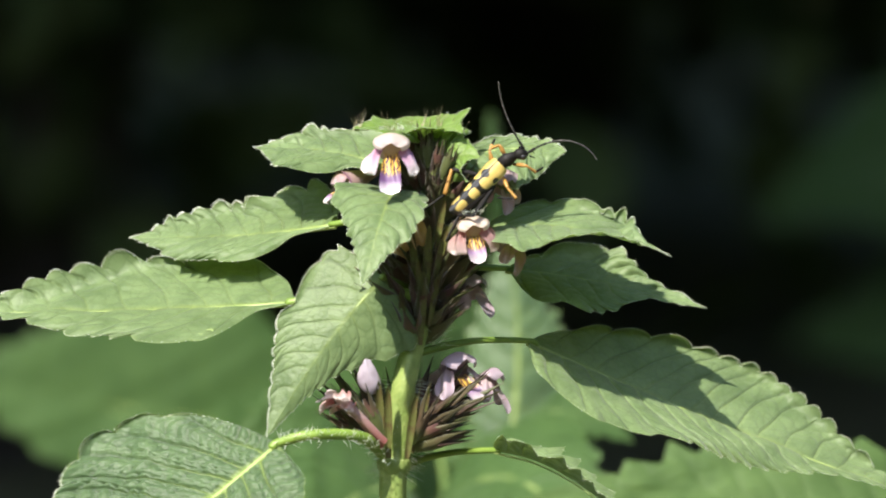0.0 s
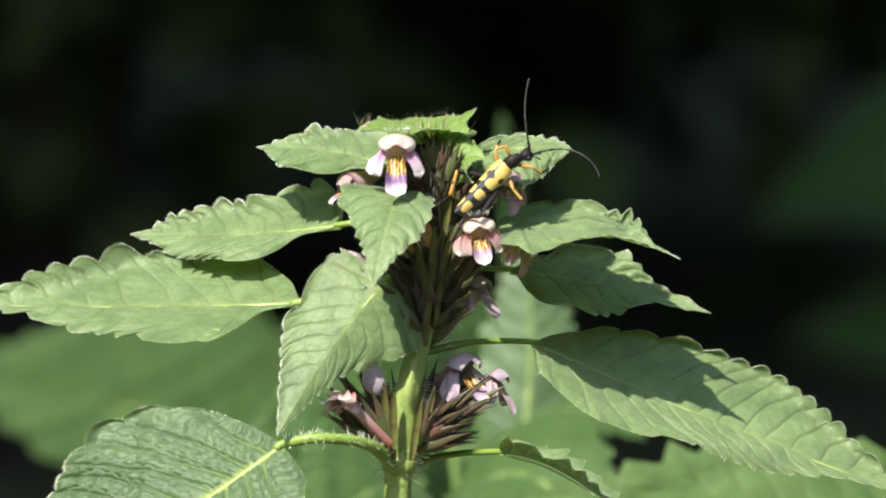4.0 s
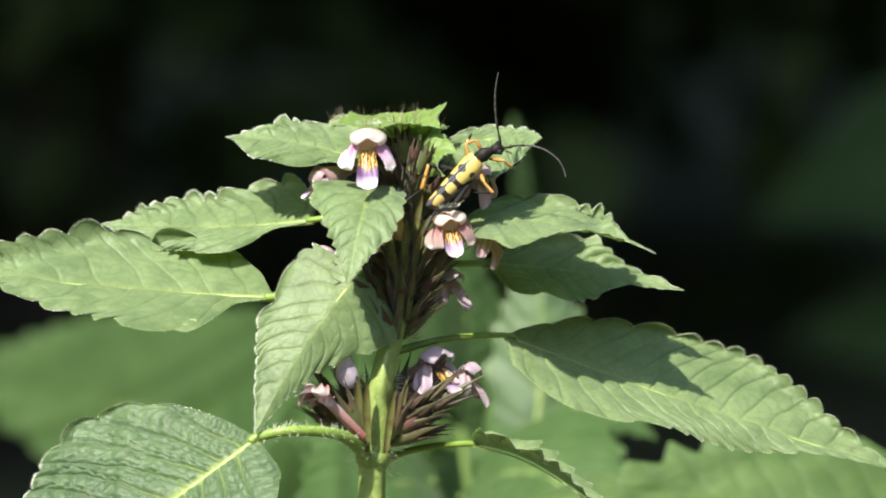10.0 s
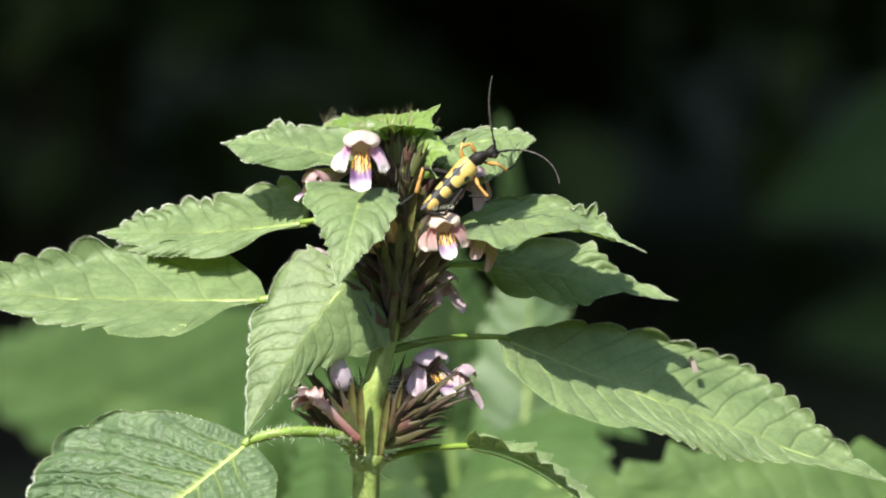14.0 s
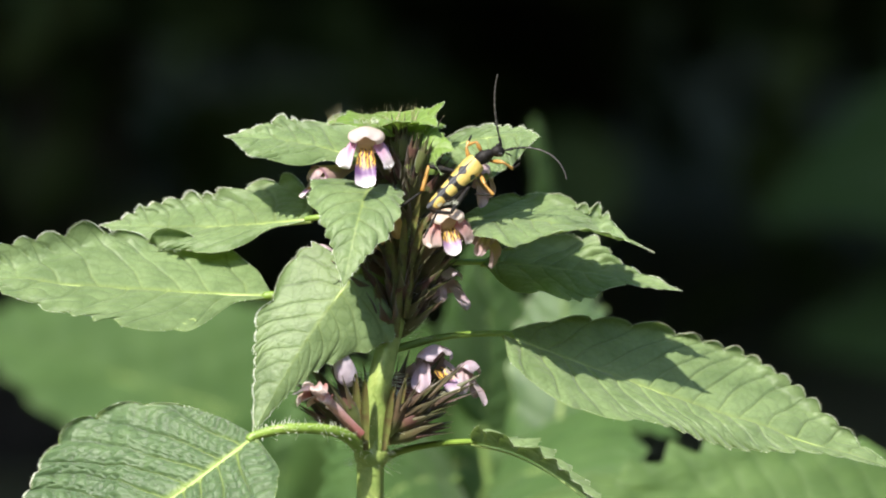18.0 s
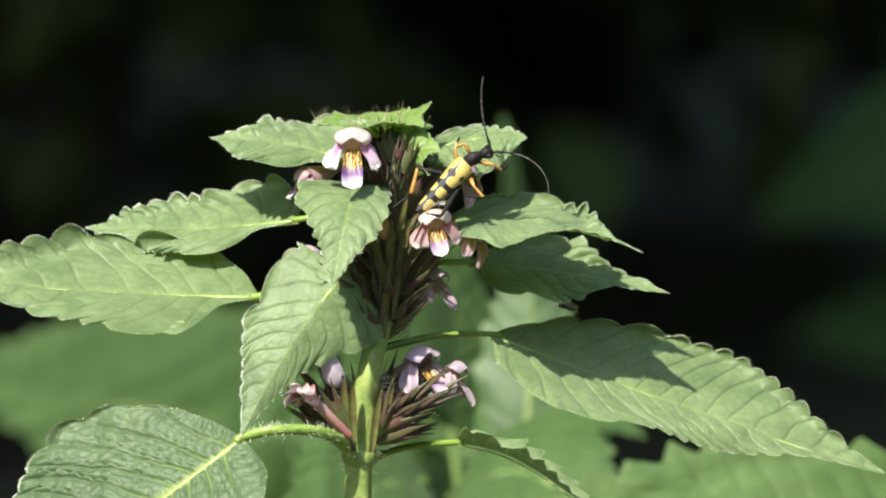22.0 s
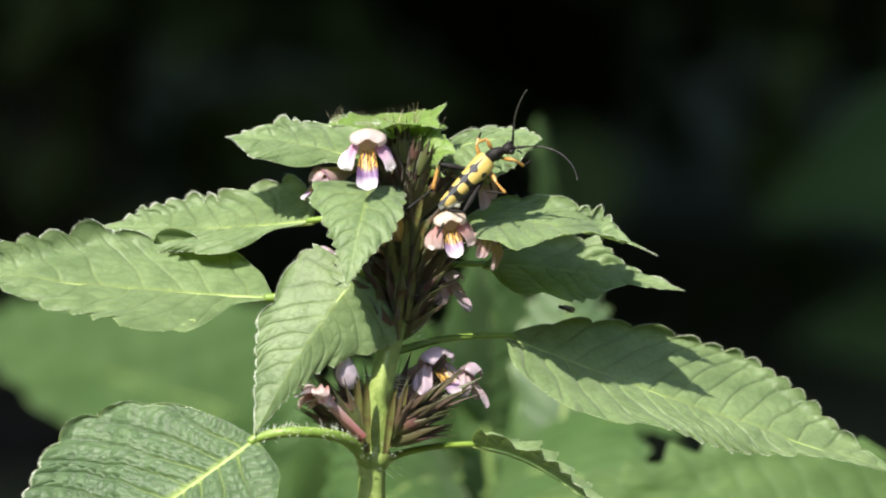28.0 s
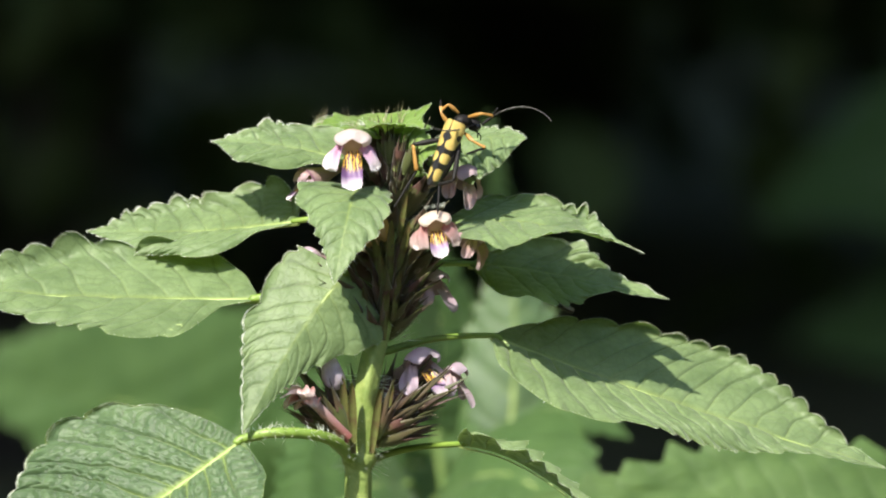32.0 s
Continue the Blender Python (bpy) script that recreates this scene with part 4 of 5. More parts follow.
for k in (-1, 1):
    part("wing", sheet_mesh("wing", 2.2, 0.95, WING, 4, 0.05, 0.5, 8, 7), fly, pose(k * 0.0002, 0.0001, 0.0011, 0, 0, 180 - k * 14), "pale clear wing")
    for y, f in ((0.0004, 0.0007), (0.0, 0.0001), (-0.0003, -0.0009)):
        part("leg", tube_mesh("leg", [(k * 0.0002, y, 0.0005), (k * 0.0008, (y + f) / 2, 0.0008), (k * 0.0012, f, 0.0)], [0.00006, 0.00005, 0.00004], FLY_BODY, 6, 5), fly)


# ---- neighbouring plants, out of focus ----
def neighbour(u, v, d, label):
    top = at(u, v, d)
    root = Vector((top.x, top.y, 0))
    ob = tagged(new("hemp_nettle"), label, "plant", "neighbouring plants")
    ob.matrix_basis = Matrix.Translation(root)
    h = top.z
    part("stem", tube_mesh("stem", [Vector((0, 0, -0.02)), Vector((0.003, 0, h * 0.5)), Vector((0, 0, h))], [0.0035, 0.003, 0.0018], STEM, 20, 10, 0.06), ob)
    return ob, root


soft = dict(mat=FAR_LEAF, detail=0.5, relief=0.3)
back_mid, o = neighbour(9, -54, 260, "leafy hemp-nettle shoot close behind, without flowers")
# takes the lowest leaf's darker green to dim it
leaf_part(back_mid, (18.5, -38, 235), (23, -12, 240), (18, 4, 245), (0.1, 0.15, -0.98), 22, [(9, -55, 260)], DARK_LEAF, o, seed=31, teeth=8, fold=-14, detail=0.5, relief=0.3)
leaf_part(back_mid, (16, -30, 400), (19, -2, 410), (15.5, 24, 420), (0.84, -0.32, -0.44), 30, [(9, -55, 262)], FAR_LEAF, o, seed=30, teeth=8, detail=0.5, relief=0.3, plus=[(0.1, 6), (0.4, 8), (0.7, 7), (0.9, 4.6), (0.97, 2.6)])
for base, bend, tip, face, width, seed in (
        ((6, -45, 230), (22, -29, 205), (36, -58, 195), (0.1, 0.7, -0.7), 42, 32),
        ((6, -32, 285), (9, -14, 290), (5, 6, 295), (0.76, -0.2, -0.62), 38, 38),
        ((-1, -44, 285), (-14, -20, 275), (-32, -36, 270), (0.4, 0.3, -0.87), 28, 40),
        ((2, -42, 230), (-10, -36, 200), (-24, -62, 190), (0.3, 0.5, -0.8), 36, 33),
        ((-4, -36, 300), (-7, -18, 300), (-11, -7, 300), (0.7, -0.2, -0.68), 24, 41),
        ((12, -36, 235), (24, -21, 240), (41, -34, 240), (-0.2, 0.6, -0.75), 24, 36),
        ((-26, -50, 330), (2, -24, 330), (30, -54, 330), (0.6, 0.1, -0.8), 46, 44)):
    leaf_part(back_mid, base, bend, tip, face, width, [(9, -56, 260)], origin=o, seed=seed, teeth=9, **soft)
back_left, o = neighbour(-24, -48, 620, "broad-leaved hemp-nettle shoot in soft light behind")
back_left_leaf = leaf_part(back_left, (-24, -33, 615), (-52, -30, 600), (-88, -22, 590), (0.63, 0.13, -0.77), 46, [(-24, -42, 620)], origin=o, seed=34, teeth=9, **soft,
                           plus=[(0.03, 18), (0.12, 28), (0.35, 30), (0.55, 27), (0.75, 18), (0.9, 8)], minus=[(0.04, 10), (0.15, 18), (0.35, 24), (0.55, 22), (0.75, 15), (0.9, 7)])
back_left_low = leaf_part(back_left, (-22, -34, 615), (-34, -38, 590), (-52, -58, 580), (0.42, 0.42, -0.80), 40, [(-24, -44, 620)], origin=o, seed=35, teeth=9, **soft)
back_right, o = neighbour(97, -62, 160, "hemp-nettle shoot with a large toothed leaf behind")
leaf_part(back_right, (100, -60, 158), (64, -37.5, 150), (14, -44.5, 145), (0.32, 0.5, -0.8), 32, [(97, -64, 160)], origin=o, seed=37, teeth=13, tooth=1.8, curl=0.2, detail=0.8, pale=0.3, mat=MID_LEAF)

# ---- shaded wood edge ----
def scatter_leaves(name, n, mat, place, size, seed):
    """Many loose leaves, each a folded, pointed blade of eight faces, in one mesh."""
    r = random.Random(seed)
    verts, faces = [], []
    for _ in range(n):
        p = place(r)
        if p is None:
            continue
        f = Vector((r.uniform(-1, 1), r.uniform(-1, 1), r.uniform(-0.7, 0.3))).normalized()
        s = f.cross(Vector((r.uniform(-0.5, 0.5), r.uniform(-0.5, 0.5), 1))).normalized()
        u = s.cross(f)
        L = size * r.uniform(0.6, 1.3)
        k = len(verts)
        for y, w in ((0, 0.03), (0.3, 0.33), (0.65, 0.27), (1, 0.01)):
            for x in (-1, 0, 1):
                verts.append(p + f * (y * L) + s * (x * w * L) + u * (L * (0.1 * abs(x) - 0.25 * y * y)))
        for i in range(3):
            for j in range(2):
                a = k + i * 3 + j
                faces.append((a, a + 1, a + 4, a + 3))
    return mesh_of(name, verts, faces, mat)


def ground_mesh():
    soil, t, p, out = nodes_of("woodland_soil")
    col = ramp_of(t, noise_of(t, 1.3, 6), [(0.3, (0.045, 0.042, 0.018)), (0.55, (0.06, 0.064, 0.022)), (0.75, (0.06, 0.09, 0.024))])
    t.links.new(col, p.inputs["Base Color"])
    p.inputs["Roughness"].default_value = 0.9
    t.links.new(bump_of(t, noise_of(t, 14, 6), 0.8, 0.03), p.inputs["Normal"])
    line = sorted({round(math.copysign(abs(k) ** 2.2, k) * 0.42, 3) for k in range(-19, 20)})
    verts = [(x, y, 0.02 * noise.noise((x * 0.8, y * 0.8, 0)) - 0.01 + (0.0 if x * x + y * y < 25 else 0.25 * noise.noise((x * 0.05, y * 0.05, 3)))) for x in line for y in line]
    return mesh_of("ground", verts, grid_faces(len(line), len(line)), soil)


tagged(new("ground", ground_mesh()), "dark woodland soil with sparse moss", "ground", kind="structure")

BARK = plain_material("bark", (0.03, 0.024, 0.018), (0.075, 0.062, 0.048), 30, 0.85, 0.004)


def tree(x, y, height, crown, centre, leaves, seed, label, trunk=0.16):
    """A forest tree: bowed trunk, limbs that reach into the crown, and a crown of loose leaves in uneven clumps."""
    r = random.Random(seed)
    ob = tagged(new("tree"), label, "tree", "wood edge trees")
    ob.matrix_basis = Matrix.Translation((x, y, 0))
    c = Vector(centre) - Vector((x, y, 0))
    part("trunk", tube_mesh("trunk", [(0, 0, -0.1), (0.05, 0.05, height * 0.35), (c.x * 0.3, c.y * 0.3, height * 0.7), (c.x * 0.5, c.y * 0.5, height)],
                            [trunk * 1.3, trunk, trunk * 0.75, trunk * 0.25], BARK, 20, 12), ob)
    clumps = []
    for k in range(26):
        g, q = r.uniform(0, 6.283), r.uniform(0.2, 1) ** 0.6
        e = c + Vector((math.cos(g) * q * crown, math.sin(g) * q * crown, r.uniform(-0.45, 0.6) * crown))
        clumps.append((e, crown * r.uniform(0.22, 0.4)))
        if k < 9:
            s = Vector((c.x * 0.25, c.y * 0.25, height * r.uniform(0.45, 0.8)))
            part("limb", tube_mesh("limb", [s, s.lerp(e, 0.5) + Vector((0, 0, 0.12)), e], [trunk * 0.38, trunk * 0.22, trunk * 0.05], BARK, 10, 8), ob)

    def spot(q):
        e, rad = clumps[q.randrange(len(clumps))]
        d = Vector((q.gauss(0, 0.45), q.gauss(0, 0.45), q.gauss(0, 0.35)))
        return e + d * rad
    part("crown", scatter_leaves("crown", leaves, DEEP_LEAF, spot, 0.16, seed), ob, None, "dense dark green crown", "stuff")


# added out of view: its crown keeps the sun off the foliage behind
tree(-1.6, 4.3, 3.9, 2.8, (-1.2, 2.6, 3.8), 15000, 41, "unseen leafy tree added to shade the wood edge")
tree(-3.4, 4.8, 4.6, 2.6, (-3.0, 3.8, 4.2), 6000, 42, "leafy tree at the wood edge")
tree(4.4, 5.0, 4.8, 2.6, (3.8, 4.0, 4.2), 6000, 43, "leafy tree at the wood edge")


def shrub(x, y, wide, high, n, size, mat, seed, label):
    r = random.Random(seed)
    ob = tagged(new("shrub"), label, "shrub", "shrubs of the wood edge")
    ob.matrix_basis = Matrix.Translation((x, y, 0))
    tips = []
    for k in range(12):
        g = r.uniform(0, 6.283)
        e = Vector((math.cos(g) * wide * r.uniform(0.3, 1), math.sin(g) * wide * 0.6 * r.uniform(0.3, 1), high * r.uniform(0.45, 1)))
        tips.append(e)
        part("branch", tube_mesh("branch", [(0.02 * math.cos(g), 0.02 * math.sin(g), -0.05), (e.x * 0.35, e.y * 0.35, e.z * 0.6), tuple(e)], [0.014, 0.009, 0.003], BARK, 10, 7), ob)

    def spot(q):
        e = tips[q.randrange(len(tips))] * q.uniform(0.35, 1.05)
        return e + Vector((q.gauss(0, 0.16), q.gauss(0, 0.12), q.gauss(0, 0.12)))
    part("foliage", scatter_leaves("foliage", n, mat, spot, size, seed + 1), ob, None, "dark leaves in deep shade", "stuff")
    return ob


for k, (x, y) in enumerate(((-0.3, 3.4), (0.55, 3.6), (-1.3, 3.8), (0.1, 4.6), (-0.8, 5.0), (1.5, 4.2), (2.3, 4.8), (-2.4, 4.9), (0.3, 6.4), (-0.7, 6.6), (1.2, 6.8))):
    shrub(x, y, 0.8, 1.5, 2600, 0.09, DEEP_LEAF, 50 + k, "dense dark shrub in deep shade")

# one nearer shrub whose broad leaves catch a little light
hazel = tagged(new("shrub"), "young shrub with broad dull green leaves in shade", "shrub")
hazel.matrix_basis = Matrix.Translation((0.45, 2.6, 0))
part("branch", tube_mesh("branch", [(0, 0, -0.05), (-0.02, -0.05, 0.2), (-0.05, -0.08, 0.36)], [0.008, 0.006, 0.003], BARK, 12, 8), hazel)
for base, bend, tip, width, seed in (((108, 12, 2550), (84, 22, 2530), (55, 4, 2500), 105, 61), ((106, -4, 2580), (88, -14, 2580), (60, -16, 2580), 85, 62), ((100, 40, 2600), (92, 50, 2600), (80, 44, 2580), 60, 63)):
    leaf_part(hazel, base, bend, tip, (-0.1, 0.2, -0.97), width, None, SHADE_LEAF, hazel.matrix_basis.translation, detail=0.4, teeth=10, tooth=3, relief=1.0, curl=2, seed=seed)

# closed wood all around, far off
verts, n = [], 64
for z, r in ((-0.3, 21), (3, 21.5), (8, 22), (11, 22.5)):
    for k in range(n):
        g = 2 * math.pi * k / n
        verts.append((r * math.cos(g), r * math.sin(g), z + (1.5 * noise.noise((math.cos(g) * 3, math.sin(g) * 3, 0)) if z > 9 else 0)))
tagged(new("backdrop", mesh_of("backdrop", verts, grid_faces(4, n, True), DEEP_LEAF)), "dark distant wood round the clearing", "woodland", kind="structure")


# ---- motion ----
def motions():
    """All that moves: the plant sways from its root, its leaves flutter, the beetle climbs, the fly walks, the neighbours nod."""
    sway = [(0, 0.52, 0.47), (0.5, 0.54, 0.26), (1, 0.91, 0.78), (1.5, 1, 0.52), (2, 0.65, 0.2), (2.5, 0.08, 0.3), (3, 0.24, 0.36), (3.5, 0.62, 0.56), (5.5, 0.46, 0.36), (6, 0.14, 0.21), (6.5, 0.22, 0.2), (7, 0.25, 0.18), (7.5, 0.31, 0.11), (8, 0.11, 0.09), (8.5, 0.08, 0.12), (9, 0, -0), (9.5, 0.08, 0.11), (10, -0, 0.1), (10.5, 0, 0.03), (11, 0.08, 0.05), (11.5, 0, 0.01), (12, 0.06, 0.07), (12.5, 0.17, 0.06), (13, 0.12, -0.03), (13.5, 0.26, 0.09), (14, 0.23, -0), (14.5, 0.11, 0.1), (16.5, -0.2, 0.07), (17, -0.2, 0.1), (17.5, -0.23, 0), (18, -0.17, 0.07), (18.5, -0.28, -0.02), (19, -0.19, 0.02), (19.5, -0.19, -0.03), (20, -0.19, -0.04), (20.5, -0.22, -0.09), (21, -0.1, -0.1), (21.5, -0.13, -0.15), (22, -0.07, -0.14), (22.5, -0.07, -0.12), (23, -0.1, -0.14), (23.5, -0.11, -0.04), (24, -0.19, -0.14), (24.5, -0.11, -0.04), (26.5, 0.15, 0.09), (27, 0.13, 0.35), (27.5, 0.17, 0.25), (28, 0.06, 0.1), (28.5, -0.04, -0.25), (29, -0.04, -0.16), (29.5, -0.13, -0.23), (30, -0.13, -0.17), (30.5, -0.13, -0.26), (31, -0.07, -0.24), (31.5, 0.05, -0.17), (32, 0.1, -0.14)]

    def flutter(ob, rows):
        home = ob.matrix_basis.translation.copy()
        walk(ob, [(t, pose(*home, x, y, z)) for t, x, y, z in rows])

    flutter(leaf_a, [(0, -1.7, -3.07, -6.87), (0.5, -1.23, -2.65, -3.91), (1, -2.58, -5.01, -10.23), (1.5, -2.32, -4.85, -8.27), (2, -0.67, -2.2, -0.23), (2.5, -0.61, -0.85, -2.91), (3, -0.77, -1.53, -2.67), (3.5, -1.4, -2.74, -5.16), (5.5, -1.1, -1.95, -4.4), (6, -0.5, -0.91, -1.9), (6.5, -0.81, -1.43, -3.21), (7, -0.53, -0.92, -2.11), (7.5, -0.68, -1.37, -2.33), (8, 0.14, -0.01, 1.12), (8.5, -0.09, -0.21, -0.2), (9, 0.02, 0.03, 0.09), (9.5, -0.16, -0.24, -0.75), (10, -0.01, 0.2, -0.57), (10.5, 0.01, 0.01, 0.08), (11, -0.24, -0.21, -1.39), (11.5, -0.1, -0.03, -0.72), (12, -0.21, -0.56, -0.32), (12.5, -0.39, -0.67, -1.57), (13, -0.81, -1.48, -3.09), (13.5, -0.69, -1.47, -2.12), (14, -0.73, -1.48, -2.47), (14.5, -0.25, -0.49, -0.89), (16.5, -0.02, 0.37, -1.03), (17, -0.21, -0.02, -1.63), (17.5, 0.11, 0.7, -0.77), (18, 0.01, 0.17, -0.35), (18.5, 0.24, 0.65, 0.37), (19, 0.18, 0.5, 0.26), (19.5, 0.19, 0.56, 0.22), (20, 0.01, 0.21, -0.43), (20.5, 0.33, 0.59, 1.2), (21, 0.07, 0.18, 0.14), (21.5, 0.1, 0.18, 0.35), (22, 0.11, 0.04, 0.78), (22.5, -0.2, -0.39, -0.64), (23, -0.03, -0.1, 0.02), (23.5, 0.06, 0.13, 0.2), (24, 0.25, 0.41, 1.04), (24.5, -0.15, -0.25, -0.66), (26.5, -0.37, -0.73, -1.27), (27, -0.43, -0.13, -3.08), (27.5, -0.54, -0.6, -2.9), (28, 0.04, 0.37, -0.57), (28.5, 0.08, -0.09, 0.85), (29, 0.23, 0.43, 0.84), (29.5, 0.31, 0.64, 0.91), (30, 0.3, 0.58, 0.99), (30.5, 0.51, 0.76, 2.26), (31, 0.17, 0.15, 0.96), (31.5, -0.14, -0.36, -0.25), (32, -0.28, -0.87, -0.16)])
    flutter(leaf_b, [(0, -0.85, -2.85, -3.74), (0.5, -0.73, -2.29, -2.49), (1, -1.29, -4.47, -6.33), (1.5, -1.15, -3.87, -5.07), (2, -0.58, -1.31, 0.45), (2.5, -0.22, -0.72, -0.97), (3, -0.39, -1.3, -1.73), (3.5, -0.59, -1.82, -1.92), (5.5, -0.45, -1.59, -2.51), (6, -0.25, -0.84, -1.19), (6.5, -0.35, -1.13, -1.41), (7, -0.18, -0.47, -0.14), (7.5, -0.27, -0.78, -0.67), (8, -0.1, -0.01, 1.14), (8.5, -0.11, -0.26, 0.05), (9, 0, 0.02, 0.08), (9.5, -0.09, -0.39, -0.9), (10, 0.13, 0.23, -0.41), (10.5, -0.01, -0.06, -0.23), (11, -0.12, -0.35, -0.29), (11.5, 0, -0.06, -0.38), (12, -0.27, -0.57, 0.47), (12.5, -0.22, -0.71, -0.83), (13, -0.37, -1.16, -1.32), (13.5, -0.44, -1.28, -0.99), (14, -0.45, -1.51, -2.02), (14.5, -0.22, -0.69, -0.73), (16.5, 0.01, -0.05, -0.46), (17, 0.01, -0.14, -0.8), (17.5, 0.03, -0.06, -0.73), (18, -0.06, -0.14, -0), (18.5, 0.07, 0.26, 0.49), (19, 0.02, 0.12, 0.36), (19.5, 0.05, 0.19, 0.38), (20, -0.02, -0.04, 0.08), (20.5, -0.03, 0.04, 0.62), (21, -0.11, -0.27, 0.01), (21.5, -0.19, -0.41, 0.26), (22, -0.16, -0.3, 0.48), (22.5, -0.23, -0.63, -0.31), (23, -0.17, -0.41, 0.06), (23.5, -0.15, -0.26, 0.49), (24, -0.07, -0.05, 0.61), (24.5, -0.14, -0.33, 0), (26.5, -0.34, -1.1, -1.42), (27, -0.02, -0.54, -2.55), (27.5, -0.2, -0.93, -2.19), (28, 0.01, -0.14, -0.83), (28.5, -0.25, -0.58, 0.2), (29, -0.13, -0.32, -0.06), (29.5, 0.01, 0.13, 0.53), (30, -0.1, -0.14, 0.57), (30.5, -0.07, 0.01, 0.91), (31, -0.12, -0.16, 0.64), (31.5, -0.23, -0.58, -0.13), (32, -0.37, -0.9, 0.03)])
    flutter(leaf_c, [(0, -5.19, -8.59, -12.33), (0.5, -4.77, -8.54, -10.59), (1, -7.2, -13.13, -15.89), (1.5, -5.85, -10.08, -13.54), (2, -2.03, -4.84, -2.83), (2.5, -3.31, -6.46, -6.56), (3, -3.65, -6.57, -7.92), (3.5, -3.83, -6.62, -8.64), (5.5, -3.49, -4.9, -9.1), (6, -2.1, -2.92, -5.41), (6.5, -2.72, -3.74, -7.09), (7, -1.16, -1.72, -2.82), (7.5, -1.94, -2.85, -4.79), (8, 0.45, -0.76, 2.87), (8.5, -0.48, -0.68, -1.18), (9, 0.04, 0.02, 0.13), (9.5, -0.74, -0.58, -2.37), (10, -0.2, 0.26, -1.14), (10.5, -0.32, -0.11, -1.2), (11, -1.01, -0.99, -3.03), (11.5, -0.36, -0.1, -1.4), (12, -0.26, -0.89, -0), (12.5, -1.91, -2.19, -5.42), (13, -2.68, -3.2, -7.52), (13.5, -2.92, -4.88, -6.67), (14, -3.34, -4.6, -8.79), (14.5, -2.02, -2.82, -5.18), (16.5, -0.37, -0.13, -1.38), (17, -1.07, -0.32, -4.06), (17.5, -0.78, -0.19, -3.03), (18, -0.23, -0.48, -0.38), (18.5, 0.41, 0.28, 1.36), (19, 0.22, 0.07, 0.85), (19.5, 0.27, 0.44, 0.57), (20, 0.06, -0.03, 0.28), (20.5, 0.12, -0.01, 0.53), (21, -0.4, -0.75, -0.76), (21.5, -0.33, -0.72, -0.52), (22, 0.01, -0.81, 1.03), (22.5, -0.82, -1.62, -1.5), (23, -0.72, -1.63, -1.02), (23.5, -0.32, -0.81, -0.34), (24, -0.18, -0.66, 0.07), (24.5, -0.65, -0.88, -1.63), (26.5, -2.49, -3.27, -6.67), (27, -1.53, 0.43, -6.72), (27.5, -2.11, -1.26, -7.27), (28, -0.56, 0.17, -2.52), (28.5, -0.73, -0.93, -1.91), (29, -0.62, -0.46, -2.03), (29.5, 0.23, 0.39, 0.47), (30, 0.06, -0.02, 0.29), (30.5, 0.54, 0.51, 1.61), (31, 0.16, 0.08, 0.56), (31.5, -0.8, -1.17, -1.94), (32, -1.21, -2.78, -1.74)])
    flutter(leaf_d, [(0, -3.67, 2.15, -2.01), (0.5, -4.07, 1.27, -0.65), (1, -5.03, 3, -2.83), (1.5, -4.97, 2.37, -1.96), (2, -5.16, -0.12, 1.62), (2.5, -1.56, 0.86, -0.78), (3, -2.51, 1.12, -0.88), (3.5, -4.03, 1.21, -0.58), (5.5, -2.27, 0.75, -0.42), (6, -0.72, 0.46, -0.45), (6.5, -1.2, 0.65, -0.58), (7, -1.03, 0.28, -0.11), (7.5, -1.87, 0.38, -0.01), (8, -0.8, -0.41, 0.81), (8.5, -0.43, 0.22, -0.19), (9, -0, 0.01, -0.01), (9.5, -0.42, 0.28, -0.28), (10, 0.1, 0.21, -0.33), (10.5, 0.06, 0.21, -0.31), (11, -0.43, 0.33, -0.36), (11.5, 0.06, 0.2, -0.31), (12, -0.3, 0.19, -0.19), (12.5, -0.92, 0.59, -0.59), (13, -0.54, 0.78, -0.97), (13.5, -1.93, 0.65, -0.38), (14, -1.7, 0.94, -0.85), (14.5, -0.57, 0.5, -0.55), (16.5, 1.48, 0.66, -1.37), (17, 1.53, 0.72, -1.47), (17.5, 1.66, 0.7, -1.48), (18, 1.23, 0.49, -1.06), (18.5, 1.84, 0.14, -0.73), (19, 1.32, 0.21, -0.67), (19.5, 1.34, 0.4, -0.95), (20, 1.3, 0.26, -0.74), (20.5, 1.47, 0.23, -0.75), (21, 0.73, 0.31, -0.65), (21.5, 0.9, 0.34, -0.75), (22, 0.45, 0.14, -0.32), (22.5, 0.54, 0.39, -0.71), (23, 0.66, 0.11, -0.35), (23.5, 0.71, 0.13, -0.38), (24, 1.19, 0.06, -0.42), (24.5, 0.71, 0.13, -0.38), (26.5, -1.26, 0.51, -0.38), (27, -0.09, 0.83, -1.16), (27.5, -0.81, 0.82, -0.94), (28, -0.31, 0.27, -0.3), (28.5, -0.72, 0.12, 0.04), (29, -0.68, 0.07, 0.1), (29.5, -0.24, -0.19, 0.34), (30, -0.21, -0.18, 0.32), (30.5, -0.26, -0.26, 0.44), (31, -0.1, 0.05, -0.04), (31.5, -0.79, 0.07, 0.12), (32, -2.13, -0.09, 0.72)])
